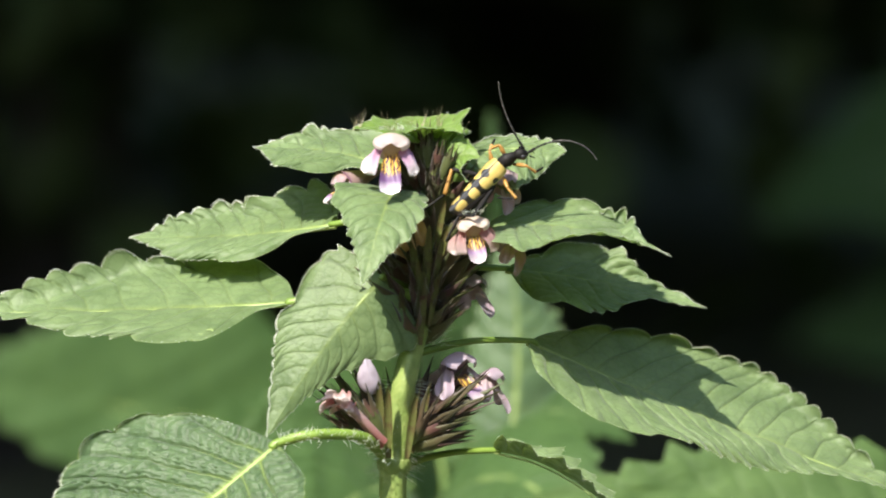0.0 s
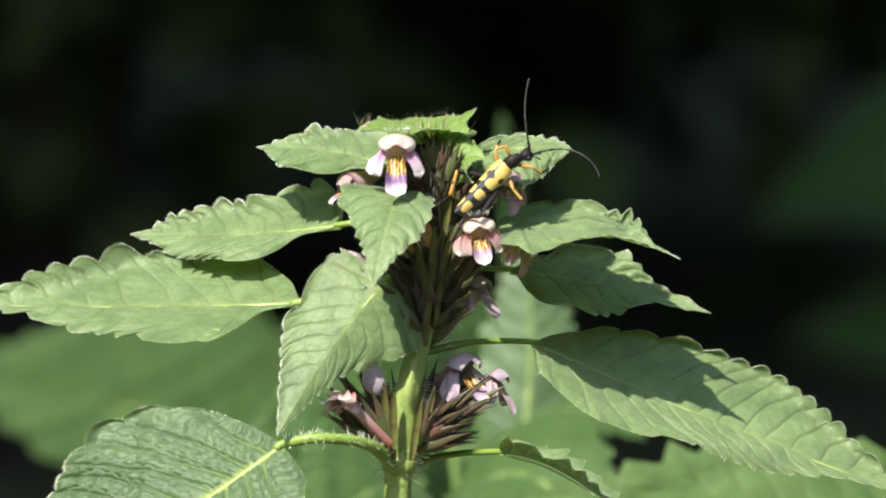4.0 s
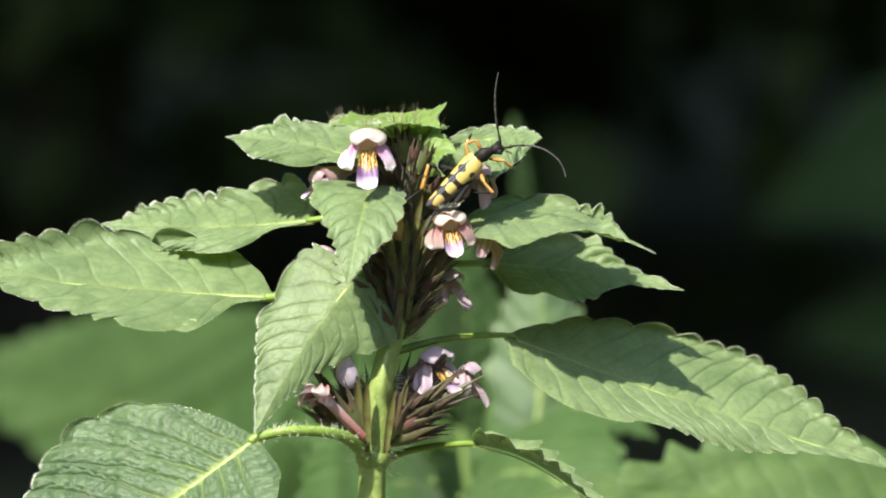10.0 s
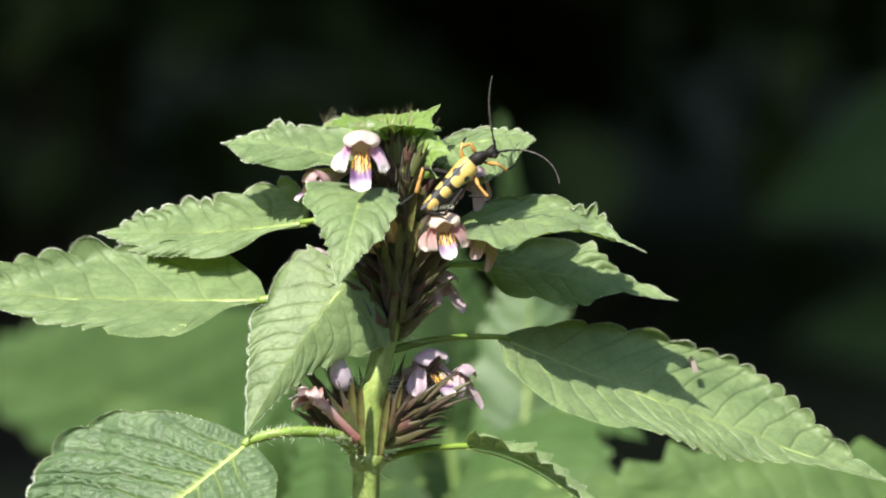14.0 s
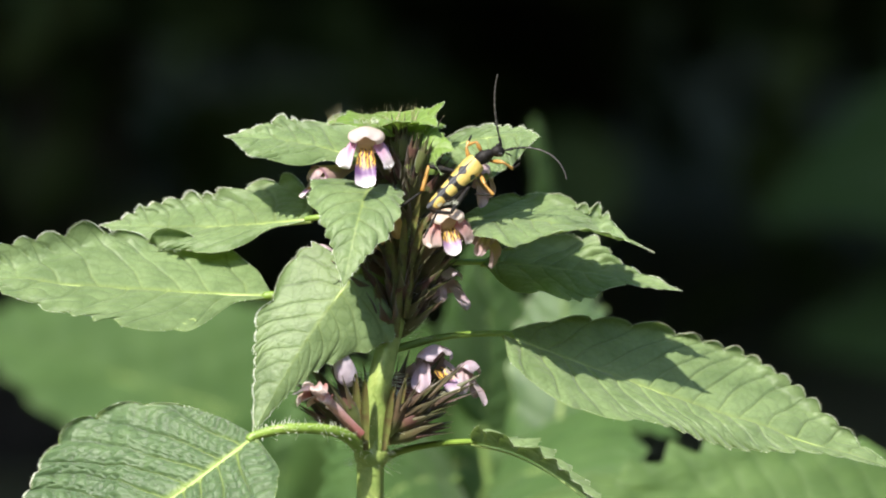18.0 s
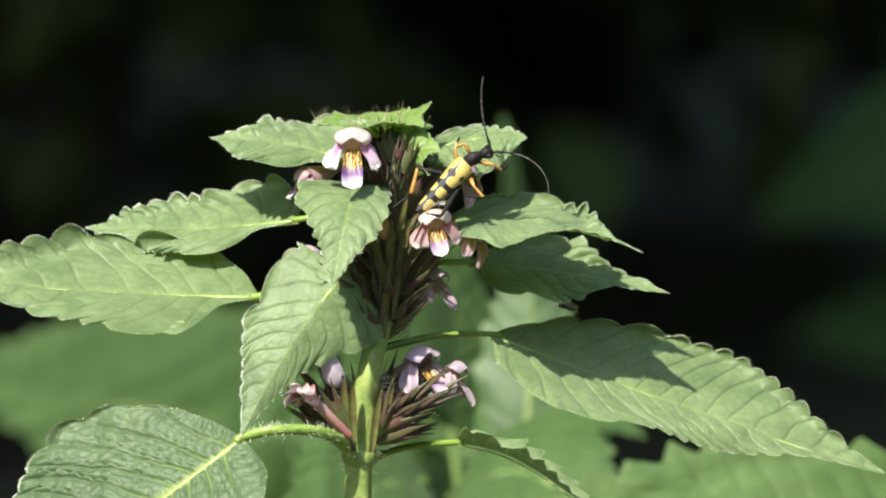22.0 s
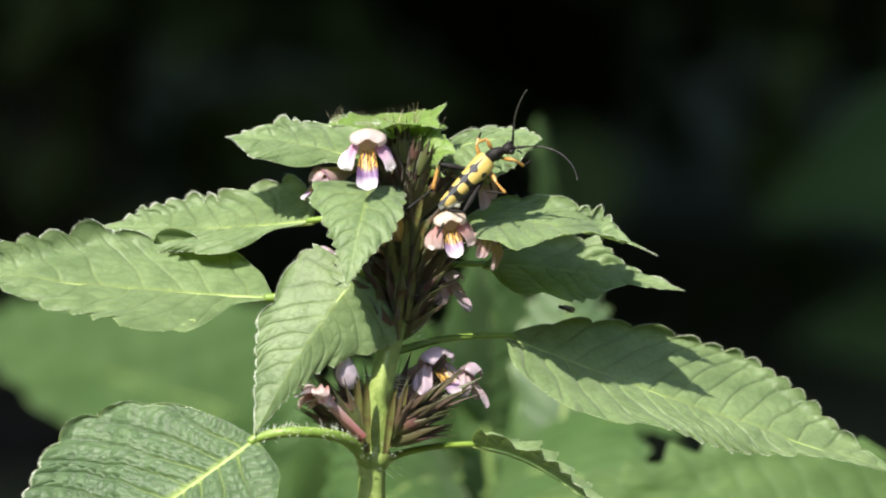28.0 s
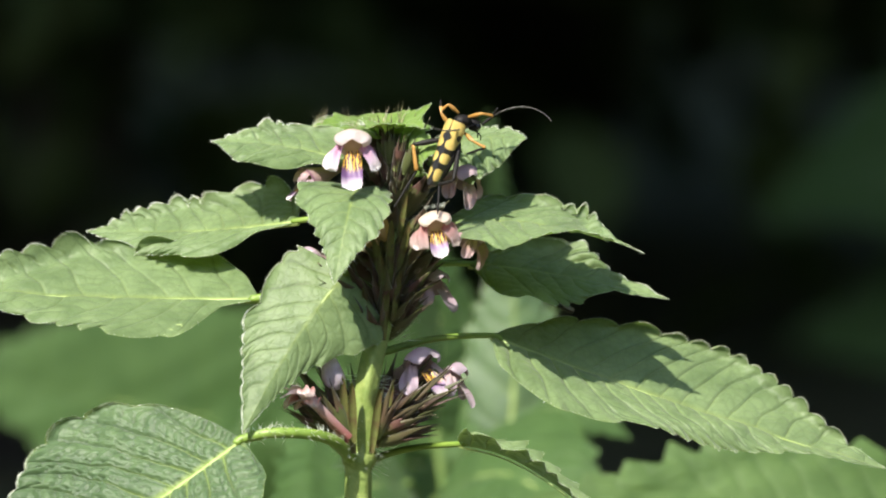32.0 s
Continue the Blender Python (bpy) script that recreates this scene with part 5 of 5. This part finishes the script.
    flutter(leaf_e, [(0, 6.15, 2.31, -5.23), (0.5, 1.66, 1.36, -1.76), (1, 3.86, 3.9, -4.59), (1.5, 1.12, 3.85, -2.72), (2, -4.6, 0.56, 2.65), (2.5, 1.83, 1.63, -2.02), (3, 1.4, 1.82, -1.83), (3.5, -0.95, 1.9, -0.34), (5.5, -1.47, 1.91, -0.01), (6, 0.74, 0.71, -0.83), (6.5, -0.66, 1.46, -0.31), (7, 1.24, 0.22, -0.9), (7.5, -2.77, 1.38, 1.09), (8, -2.7, -0.2, 1.8), (8.5, 0.13, 0.42, -0.29), (9, 0.07, 0, -0.05), (9.5, 0.12, 0.42, -0.29), (10, 1.38, 0.21, -0.98), (10.5, 1.15, 0.2, -0.83), (11, 0.63, 0.46, -0.64), (11.5, 0.84, 0.37, -0.72), (12, -0.93, 0.4, 0.39), (12.5, 0.82, 1.11, -1.09), (13, 1.63, 1.25, -1.68), (13.5, -1.66, 1.33, 0.4), (14, 1.17, 1.16, -1.34), (14.5, 1.32, 0.34, -1.02), (16.5, 4.73, 0.15, -3.1), (17, 5.17, 0.32, -3.48), (17.5, 5.34, 0.36, -3.61), (18, 3.81, -0.12, -2.37), (18.5, 4.37, -0.47, -2.53), (19, 3.63, -0.34, -2.13), (19.5, 4.45, -0.29, -2.68), (20, 3.97, -0.08, -2.49), (20.5, 3.86, -0.27, -2.32), (21, 3.74, -0.02, -2.38), (21.5, 3.73, -0.14, -2.3), (22, 2.74, -0.25, -1.62), (22.5, 2.59, 0.1, -1.7), (23, 3.36, -0.15, -2.06), (23.5, 2.86, -0.08, -1.78), (24, 3.53, -0.16, -2.16), (24.5, 2.86, -0.08, -1.78), (26.5, 2.74, 0.43, -1.97), (27, 4.36, 0.85, -3.24), (27.5, 3.24, 1.11, -2.66), (28, 2.34, 0.16, -1.58), (28.5, 3.74, -0.36, -2.19), (29, 4.05, -0.33, -2.41), (29.5, 3.53, -0.61, -1.93), (30, 2.33, -0.35, -1.3), (30.5, 3.39, -0.64, -1.82), (31, 2.09, -0.44, -1.1), (31.5, 2.3, -0.15, -1.39), (32, -0.6, 0.12, 0.32)])
    flutter(leaf_f, [(0, 0.29, 3.23, 3.06), (0.5, -1.5, 4.75, -3.51), (1, -0.15, 4.49, 1.86), (1.5, -0.17, 5.09, 2.08), (2, -2.04, 6.36, -4.6), (2.5, 0.25, 0.92, 1.63), (3, 0.03, 1.91, 1.23), (3.5, -0.28, 2.96, 0.45), (5.5, -0.34, 2.15, -0.25), (6, -0.32, 0.72, -1.01), (6.5, -0.21, 1.03, -0.33), (7, -1.41, 3.1, -4.18), (7.5, -0.21, 1.01, -0.32), (8, -1.07, 1.97, -3.48), (8.5, -0.19, 0.4, -0.63), (9, -0.03, -0.02, -0.17), (9.5, -0.18, 0.08, -0.76), (10, -0.08, 0.13, -0.28), (10.5, -0.05, 0.27, -0.06), (11, 0.02, 0.5, 0.4), (11.5, -0.01, 0.33, 0.16), (12, -0.33, 0.75, -1.03), (12.5, -0.23, 1.68, -0.03), (13, -0.15, 1.2, 0.05), (13.5, -0.3, 1.28, -0.58), (14, -0.24, 1.88, 0.01), (14.5, -0.06, 0.86, 0.24), (16.5, -0.19, 0.08, -0.81), (17, -0.15, 0.08, -0.62), (17.5, 0.05, 0.36, 0.42), (18, -0.23, 0.22, -0.88), (18.5, -0.43, 0.15, -1.82), (19, -0.28, 0.07, -1.21), (19.5, -0.2, 0.23, -0.77), (20, -0.09, 0.24, -0.26), (20.5, -0.29, 0.28, -1.14), (21, -0.31, 0.41, -1.13), (21.5, -0.27, 0.46, -0.93), (22, -0.59, 0.72, -2.18), (22.5, -0.5, 0.78, -1.75), (23, -0.63, 0.74, -2.33), (23.5, -0.3, 0.33, -1.15), (24, -0.54, 0.99, -1.82), (24.5, -0.3, 0.33, -1.15), (26.5, 0.27, 0.21, 1.34), (27, 0.55, 0.01, 2.48), (27.5, 0.53, 0.21, 2.53), (28, -0, 0.66, 0.37), (28.5, 0.02, 0.15, 0.17), (29, 0.14, 0.02, 0.64), (29.5, -0.19, 0.07, -0.83), (30, -0.1, 0.07, -0.4), (30.5, -0.12, 0.07, -0.51), (31, 0.03, 0.19, 0.26), (31.5, -0.01, 0.76, 0.4), (32, 0.03, 0.29, 0.3)])
    flutter(leaf_g, [(0, -0.32, 2.33, -2.72), (0.5, -0.29, 3.22, -2.49), (1, -0.36, 3.32, -3.19), (1.5, -0.35, 3.18, -2.99), (2, 0.72, 6.89, 3.26), (2.5, -0.24, 0.28, -1.92), (3, -0.26, 1.64, -2.11), (3.5, -0.28, 3.48, -2.42), (5.5, -0.22, 2.52, -1.91), (6, -0.15, 0.28, -1.18), (6.5, -0.21, 1.15, -1.74), (7, -0.01, 1.63, -0.33), (7.5, -0.08, 2.09, -0.85), (8, 0.41, 2.37, 2.57), (8.5, -0.07, 0.58, -0.64), (9, -0.01, -0.01, -0.04), (9.5, -0.08, 0.25, -0.69), (10, -0.07, -0.44, -0.49), (10.5, -0.08, -0.21, -0.61), (11, -0.1, 0.3, -0.83), (11.5, -0.11, 0.06, -0.86), (12, -0.03, 1.31, -0.38), (12.5, -0.18, 0.64, -1.44), (13, -0.21, 0.93, -1.73), (13.5, -0.17, 2.35, -1.51), (14, -0.22, 1.85, -1.86), (14.5, -0.12, 0.9, -1.03), (16.5, -0.12, -0.53, -0.93), (17, -0.21, -0.37, -1.6), (17.5, -0.18, -0.85, -1.34), (18, -0.13, 0.01, -1.04), (18.5, -0.1, -0.13, -0.75), (19, -0.03, -0.09, -0.23), (19.5, -0.08, -0.29, -0.61), (20, -0.1, 0.15, -0.84), (20.5, -0.08, 0.03, -0.64), (21, -0.09, 0.54, -0.76), (21.5, -0.08, 0.38, -0.67), (22, -0.01, 0.86, -0.19), (22.5, -0.1, 0.94, -0.9), (23, -0.09, 1.08, -0.83), (23.5, -0.06, 0.54, -0.51), (24, -0.03, 0.46, -0.31), (24.5, -0.11, 0.58, -0.9), (26.5, -0.17, 0.36, -1.35), (27, -0.26, -1.15, -1.94), (27.5, -0.24, -0.34, -1.83), (28, -0.14, -0.62, -1.02), (28.5, -0.11, 0.54, -0.93), (29, -0.11, -0.39, -0.85), (29.5, -0.07, -0.14, -0.53), (30, -0.07, -0.06, -0.56), (30.5, -0.02, -0.31, -0.16), (31, -0.06, 0.24, -0.47), (31.5, -0.07, 0.78, -0.67), (32, -0.01, 2.18, -0.37)])
    flutter(leaf_h, [(0, -1.21, -1.84, -7.02), (0.5, -0.9, -1.41, -5.09), (1, -1.9, -3.42, -10.21), (1.5, -1.74, -2.98, -9.61), (2, -0.15, -0.42, -0.32), (2.5, -0.47, -0.74, -2.61), (3, -0.62, -0.95, -3.57), (3.5, -0.82, -1.29, -4.62), (5.5, -0.6, -0.85, -3.6), (6, -0.31, -0.65, -1.3), (6.5, -0.63, -1.09, -3.32), (7, -0.19, -0.19, -1.35), (7.5, -0.28, -0.57, -1.2), (8, 0.27, 0.57, 1.11), (8.5, -0.19, -0.34, -0.92), (9, 0.01, 0.01, 0.12), (9.5, -0.02, 0.04, -0.27), (10, -0.1, -0.05, -0.85), (10.5, 0.05, 0.12, 0.11), (11, -0.2, -0.27, -1.23), (11.5, -0.1, -0.09, -0.7), (12, -0.12, -0.17, -0.71), (12.5, -0.53, -0.86, -2.86), (13, -0.49, -0.85, -2.52), (13.5, -0.27, -0.54, -1.24), (14, -0.61, -1.01, -3.34), (14.5, -0.15, -0.11, -1.11), (16.5, 0.01, 0.15, -0.28), (17, 0.14, 0.4, 0.31), (17.5, 0.16, 0.39, 0.47), (18, 0.15, 0.36, 0.49), (18.5, 0.41, 0.71, 1.97), (19, 0.35, 0.62, 1.72), (19.5, 0.38, 0.69, 1.78), (20, 0.18, 0.38, 0.7), (20.5, 0.24, 0.53, 0.85), (21, 0.28, 0.5, 1.37), (21.5, 0.24, 0.4, 1.21), (22, 0.26, 0.45, 1.33), (22.5, 0.15, 0.17, 0.97), (23, 0.13, 0.24, 0.56), (23.5, 0.25, 0.42, 1.29), (24, 0.33, 0.58, 1.62), (24.5, 0.25, 0.42, 1.29), (26.5, 0.05, -0.08, 0.72), (27, -0.07, 0.14, -1.02), (27.5, -0.16, -0.27, -0.84), (28, 0.37, 0.71, 1.65), (28.5, 0.1, -0, 0.96), (29, 0.17, 0.16, 1.23), (29.5, 0.41, 0.59, 2.32), (30, 0.38, 0.51, 2.28), (30.5, 0.46, 0.66, 2.67), (31, 0.49, 0.7, 2.79), (31.5, 0.32, 0.43, 1.88), (32, 0.3, 0.26, 2.15)])
    flutter(leaf_j, [(0, 0.21, 4.04, 0.45), (0.5, 0.24, 4.32, -0.09), (1, 0.25, 4.94, 0.73), (1.5, 0.26, 5.05, 0.54), (2, 0.08, 1.53, -0.05), (2.5, -0.01, 0.23, 0.46), (3, 0.04, 0.99, 0.3), (3.5, 0.14, 2.74, 0.24), (5.5, -0.07, 0.34, 1.57), (6, -0.08, -0.83, 0.69), (6.5, -0.02, 0.49, 0.79), (7, 0.01, 0.62, 0.39), (7.5, -0.04, 0.32, 1.09), (8, 0, 0.4, 0.35), (8.5, -0.01, 0.16, 0.33), (9, -0, -0.04, 0.02), (9.5, -0.01, 0.17, 0.33), (10, -0.02, -0.12, 0.25), (10.5, -0.01, -0.02, 0.22), (11, 0.01, 0.19, 0.05), (11.5, -0.01, -0.05, 0.07), (12, 0.04, 0.56, -0.24), (12.5, -0.03, -0.15, 0.44), (13, -0.06, -0.33, 0.73), (13.5, -0.05, -0.2, 0.66), (14, -0.04, 0.12, 0.81), (14.5, -0.02, 0.03, 0.3), (16.5, 0.02, 0.02, -0.27), (17, -0.06, 0.01, 1.02), (17.5, -0.07, -0.44, 0.86), (18, -0.03, 0.1, 0.56), (18.5, 0, 0.35, 0.25), (19, 0.01, 0.17, 0.07), (19.5, -0.02, -0.01, 0.35), (20, -0.02, -0.02, 0.25), (20.5, -0.01, 0.19, 0.31), (21, -0.01, 0, 0.26), (21.5, -0, 0.2, 0.22), (22, 0.02, 0.59, 0.26), (22.5, 0.02, 0.54, 0.15), (23, 0.03, 0.74, 0.24), (23.5, -0.02, -0.08, 0.24), (24, 0.02, 0.41, 0.09), (24.5, 0.02, 0.58, 0.15), (26.5, -0.04, 0.02, 0.81), (27, -0.08, -0.18, 1.26), (27.5, -0.13, -0.71, 1.52), (28, -0.01, 0.34, 0.55), (28.5, -0.16, -1.9, 0.93), (29, -0.06, -0.42, 0.66), (29.5, -0.07, -0.63, 0.59), (30, -0.02, -0.12, 0.27), (30.5, -0.1, -0.75, 1.06), (31, -0.06, -0.11, 0.91), (31.5, -0.03, 0.21, 0.7), (32, -0.04, -0.12, 0.67)])
    flutter(leaf_l, [(0, -0.52, -2.37, 4.62), (0.5, -0.38, -0.28, 3.94), (1, -0.69, -5.1, 5.59), (1.5, -0.61, -3.04, 5.33), (2, -0.08, 0.13, 0.9), (2.5, -0.21, 1.2, 2.7), (3, -0.2, 0.75, 2.34), (3.5, -0.13, 1.18, 1.72), (5.5, -0.24, 1.02, 2.95), (6, -0.26, -0.47, 2.65), (6.5, -0.33, -0.5, 3.32), (7, -0.22, 0.43, 2.53), (7.5, -0.23, 0.61, 2.61), (8, 0.12, 0.12, -1.31), (8.5, -0.1, 0.3, 1.18), (9, -0.01, 0, 0.12), (9.5, -0.07, 0.41, 0.81), (10, -0.14, 0.13, 1.54), (10.5, -0.15, 0.29, 1.71), (11, -0.19, 0.3, 2.14), (11.5, -0.11, 0.22, 1.29), (12, -0.11, 0.33, 1.27), (12.5, -0.39, -0.84, 3.76), (13, -0.37, 0.01, 3.95), (13.5, -0.29, -0.27, 3.03), (14, -0.46, -1.53, 4.26), (14.5, -0.31, -0.44, 3.11), (16.5, -0.22, 0.19, 2.38), (17, -0.22, 0.31, 2.43), (17.5, -0.26, 0.32, 2.89), (18, -0.16, -0.2, 1.62), (18.5, -0.18, -0.4, 1.82), (19, -0.12, 0.05, 1.34), (19.5, -0.16, -0.1, 1.75), (20, -0.15, 0.23, 1.64), (20.5, -0.18, -0.06, 1.97), (21, -0.21, -0.08, 2.26), (21.5, -0.19, -0.16, 1.95), (22, -0.2, -0.47, 1.96), (22.5, -0.28, -0.64, 2.8), (23, -0.25, -0.81, 2.41), (23.5, -0.15, 0.01, 1.59), (24, -0.18, 0.13, 1.93), (24.5, -0.14, 0.16, 1.54), (26.5, -0.19, 1.36, 2.46), (27, -0.23, 1.54, 3.01), (27.5, -0.13, 2.12, 2.1), (28, -0.16, 1.13, 2.03), (28.5, -0.45, -2, 4.04), (29, -0.36, -0.99, 3.47), (29.5, -0.17, 0.3, 1.89), (30, -0.11, 0.23, 1.22), (30.5, -0.17, 0.01, 1.87), (31, -0.12, 0.43, 1.44), (31.5, -0.25, -0.21, 2.59), (32, -0.13, 1.06, 1.66)])

    def swayed(t):
        for (a, *p), (b, *q) in zip(sway, sway[1:]):
            if a <= t <= b:
                f = (t - a) / (b - a)
                return pose(*ROOT, *[x + (y - x) * f for x, y in zip(p, q)])
        return pose(*ROOT, *sway[-1][1:])

    walk(plant, [(t, pose(*ROOT, x, y)) for t, x, y in sway])
    rest = Matrix.Translation(ROOT).inverted()

    # beetle: shoulder's place on the resting plant, heading and slope of the body, lean of its back (degrees)
    climb = [(0, 4.9, 16.0, -9, 45, 2, 8), (9, 4.9, 16.0, -9, 45, 2, 8), (17, 5.2, 15.4, -9, 45, 2, 6), (19, 5.5, 15.2, -9, 45, 2, 5), (23, 5.8, 15.0, -9, 46, 2, 2),
             (26.5, 6.2, 15.0, -9, 48, 2, -6), (27, 6.7, 15.3, -9, 49, 2, -8), (27.5, 6.8, 15.6, -9, 47, 2, -6), (28, 6.9, 16.1, -9, 46, 2, 0), (28.5, 7.3, 17.1, -9, 44, 2, 4),
             (29.5, 7.5, 18.1, -9, 43, 2, 6), (29.8, 6.9, 18.9, -9, 43, 2, 8), (30, 6.0, 19.3, -9, 43.5, 2, 10), (30.5, 5.3, 19.8, -9, 44, 2, 12), (30.8, 4.5, 19.9, -9, 43, 2, 14),
             (31, 4.1, 20.1, -9, 42.5, 2, 14), (31.2, 3.7, 20.9, -9, 50, 2, 12), (31.5, 3.4, 21.7, -9, 60, 2, 8), (32, 4.1, 22.6, -9, 67, 2, 4)]

    def stand(t):
        for (a, *p), (b, *q) in zip(climb, climb[1:]):
            if a <= t <= b:
                f = (t - a) / (b - a)
                u, v, d, head_to, slope, lean = [x + (y - x) * f for x, y in zip(p, q)]
                g, s = radians(head_to), radians(slope)
                fwd = way(math.cos(g) * math.cos(s), math.sin(g) * math.cos(s), math.sin(s))
                back = way(-0.30 - 0.01 * lean, 0.34 + 0.01 * lean, -0.85)
                return swayed(t) @ rest @ axes(at(u, v, d), fwd, back)

    when = sorted({t for t, *_ in sway} | {t for t, *_ in climb})
    walk(beetle, [(t, stand(t)) for t in when])

    # the fore body bends down over the flower's edge at the end
    def nod(t):
        stops = ((0, 0), (30.8, 4), (31.2, 32), (31.5, 56), (32, 78))
        for (a, p), (b, q) in zip(stops, stops[1:]):
            if a <= t <= b:
                return Matrix.Rotation(radians(-(p + (q - p) * (t - a) / (b - a))), 4, "X")

    for ob in (pronotum, head):
        home = ob.matrix_basis.copy()
        walk(ob, [(t, nod(t) @ home) for t in (0, 30.4, 30.8, 31, 31.2, 31.5, 32)])

    # antennae: bearing of the chord from root to tip, as the eye sees it, and how far the tip leans to the eye
    feel_up = [(0, 111, 0), (1, 98, 0), (2, 104, 0), (3, 88, 0), (6, 100, 0), (7, 87, 0), (9, 91, 0), (13, 93, 0), (17, 93, 0), (21, 96, 0), (26.5, 95, 0), (26.8, 122, 5), (27, 127, 5),
               (27.2, 112, 0), (27.5, 98, 0), (28, 76, 40), (28.4, 63, 25), (29.5, 66, 20), (29.9, 70, 30), (29.967, 90, 30), (30.033, 54, 30), (30.1, 74, 35), (30.4, 83, 38), (30.8, 46, 0), (30.9, 66, 20), (30.967, 92, 25), (31.033, 52, 25), (31.1, 90, 40), (31.2, 117, 50), (31.5, 165, 45), (32, 190, 50)]
    feel_out = [(0, -5, 0), (2, -4, 0), (3, -17, 0), (6, -18, 0), (7, -22, 0), (9, -23.5, 10), (13, -29, 10), (17, -18, 10), (19, -33, 10), (23, -36, 10), (24.5, -34, 10), (26.5, -22, 0), (26.8, -19, 0),
                (27, -9, 0), (27.5, -25, 0), (28, -27, 0), (28.4, -20, 50), (28.8, -41, 45), (29.5, -39, 45), (29.967, 44, 55), (30.033, 12, 55), (30.4, -8, 20), (30.8, 38, 20), (30.967, 30, 50), (31.033, -2, 50), (31.2, 8, 0), (31.5, -30, 0), (31.7, -5, 0), (32, 3, 0)]
    for ob, rows, root in ((antenna_up, feel_up, (0.0018, 0.0047, 0.0008)), (antenna_out, feel_out, (0.0024, 0.0045, 0.0004))):
        keys = []
        for t, g, lean in rows:
            a, b = radians(g), radians(lean)
            x = way(math.cos(a) * math.cos(b), math.sin(a) * math.cos(b), -math.sin(b))
            y = way(-math.sin(a), math.cos(a), 0)
            m = Matrix((x, y, x.cross(y))).transposed()
            local = stand(t).to_3x3().inverted() @ m
            keys.append((t, Matrix.Translation(nod(t) @ Vector(root)) @ local.to_4x4()))
        walk(ob, keys)

    # fly: under the long leaf, over its lower edge, up across it, over the upper edge and along behind it
    crawl = [(0, 50, -33, 14, 120), (11, 50, -33.5, 4, 120), (11.6, 49.5, -31.5, -3.6, 110), (12.4, 46.5, -31, -4, 110), (13, 44.5, -27, 0.6, 100), (13.4, 44.3, -25.5, 2.6, 95), (13.8, 44, -21.5, 6.8, 100),
             (14.4, 41.5, -17.5, 12, 110), (15, 39, -16, 18, 120), (17, 32, -17, 19, 150), (19.5, 24, -17, 15, 150), (20.3, 22.4, -12.5, 13, 110), (20.6, 22.2, -10.9, 12, 150), (21, 22.4, -10.9, 12, 165), (32, 22.6, -11.0, 12, 160)]
    walk(fly, [(t, swayed(t) @ rest @ axes(at(u, v, d + 7), way(math.cos(radians(g)), math.sin(radians(g)), 0.1), way(0, 0.85, -0.45))) for t, u, v, d, g in crawl])

    # neighbours nod in the wind: lean to the side and towards the eye, in degrees
    home = back_mid.matrix_basis.translation.copy()
    walk(back_mid, [(t, pose(*home, y, x)) for t, x, y in ((0, -0.9, 0.5), (1, -0.8, 0.8), (2, -0.9, 0.4), (3, -0.6, 0.2), (6, -0.7, 0.2), (8, -0.5, 0.1), (9, -0.35, 0), (12, -0.5, 0.1), (14, -0.65, 0.2), (17, 0.25, -0.2),
                                                           (19, 0, -0.1), (20.5, 0.2, -0.1), (22, -0.6, 0), (24.5, -0.4, 0), (26.5, -0.9, 0.2), (28, 0.2, -0.2), (29, -0.4, 0), (30.5, -0.9, 0.1), (32, -0.95, 0.2))])
    # the broad leaf behind lifts and rolls in the two gusts: turn about its own length, and upwards (degrees)
    flutter(back_left_leaf, [(t, -34 * k, 9 * k, -15 * k) for t, k in ((0, 0), (1, -0.06), (2, 0.06), (3, 0), (9, 0), (13, 0.02), (14.5, 0.12), (16.6, 0.45), (17, 0.85), (17.5, 0.62), (18, 0.45), (18.5, 0.5), (19, 0.4),
                                                                   (19.5, 0.5), (20, 1), (20.5, 0.75), (21, 0.4), (21.6, 0.1), (22, 0.02), (26.5, 0.04), (27.5, 0.35), (28, 0.45), (28.5, 0.4), (29.2, 0.1), (32, 0.04))])
    flutter(back_left_low, [(t, x, 0, 0) for t, x in ((0, 0), (9, 0), (15.5, 4), (17, 20), (20, 26), (21, 12), (22, 0), (27, 0), (28, 16), (29.2, 0), (32, 0))])


motions()
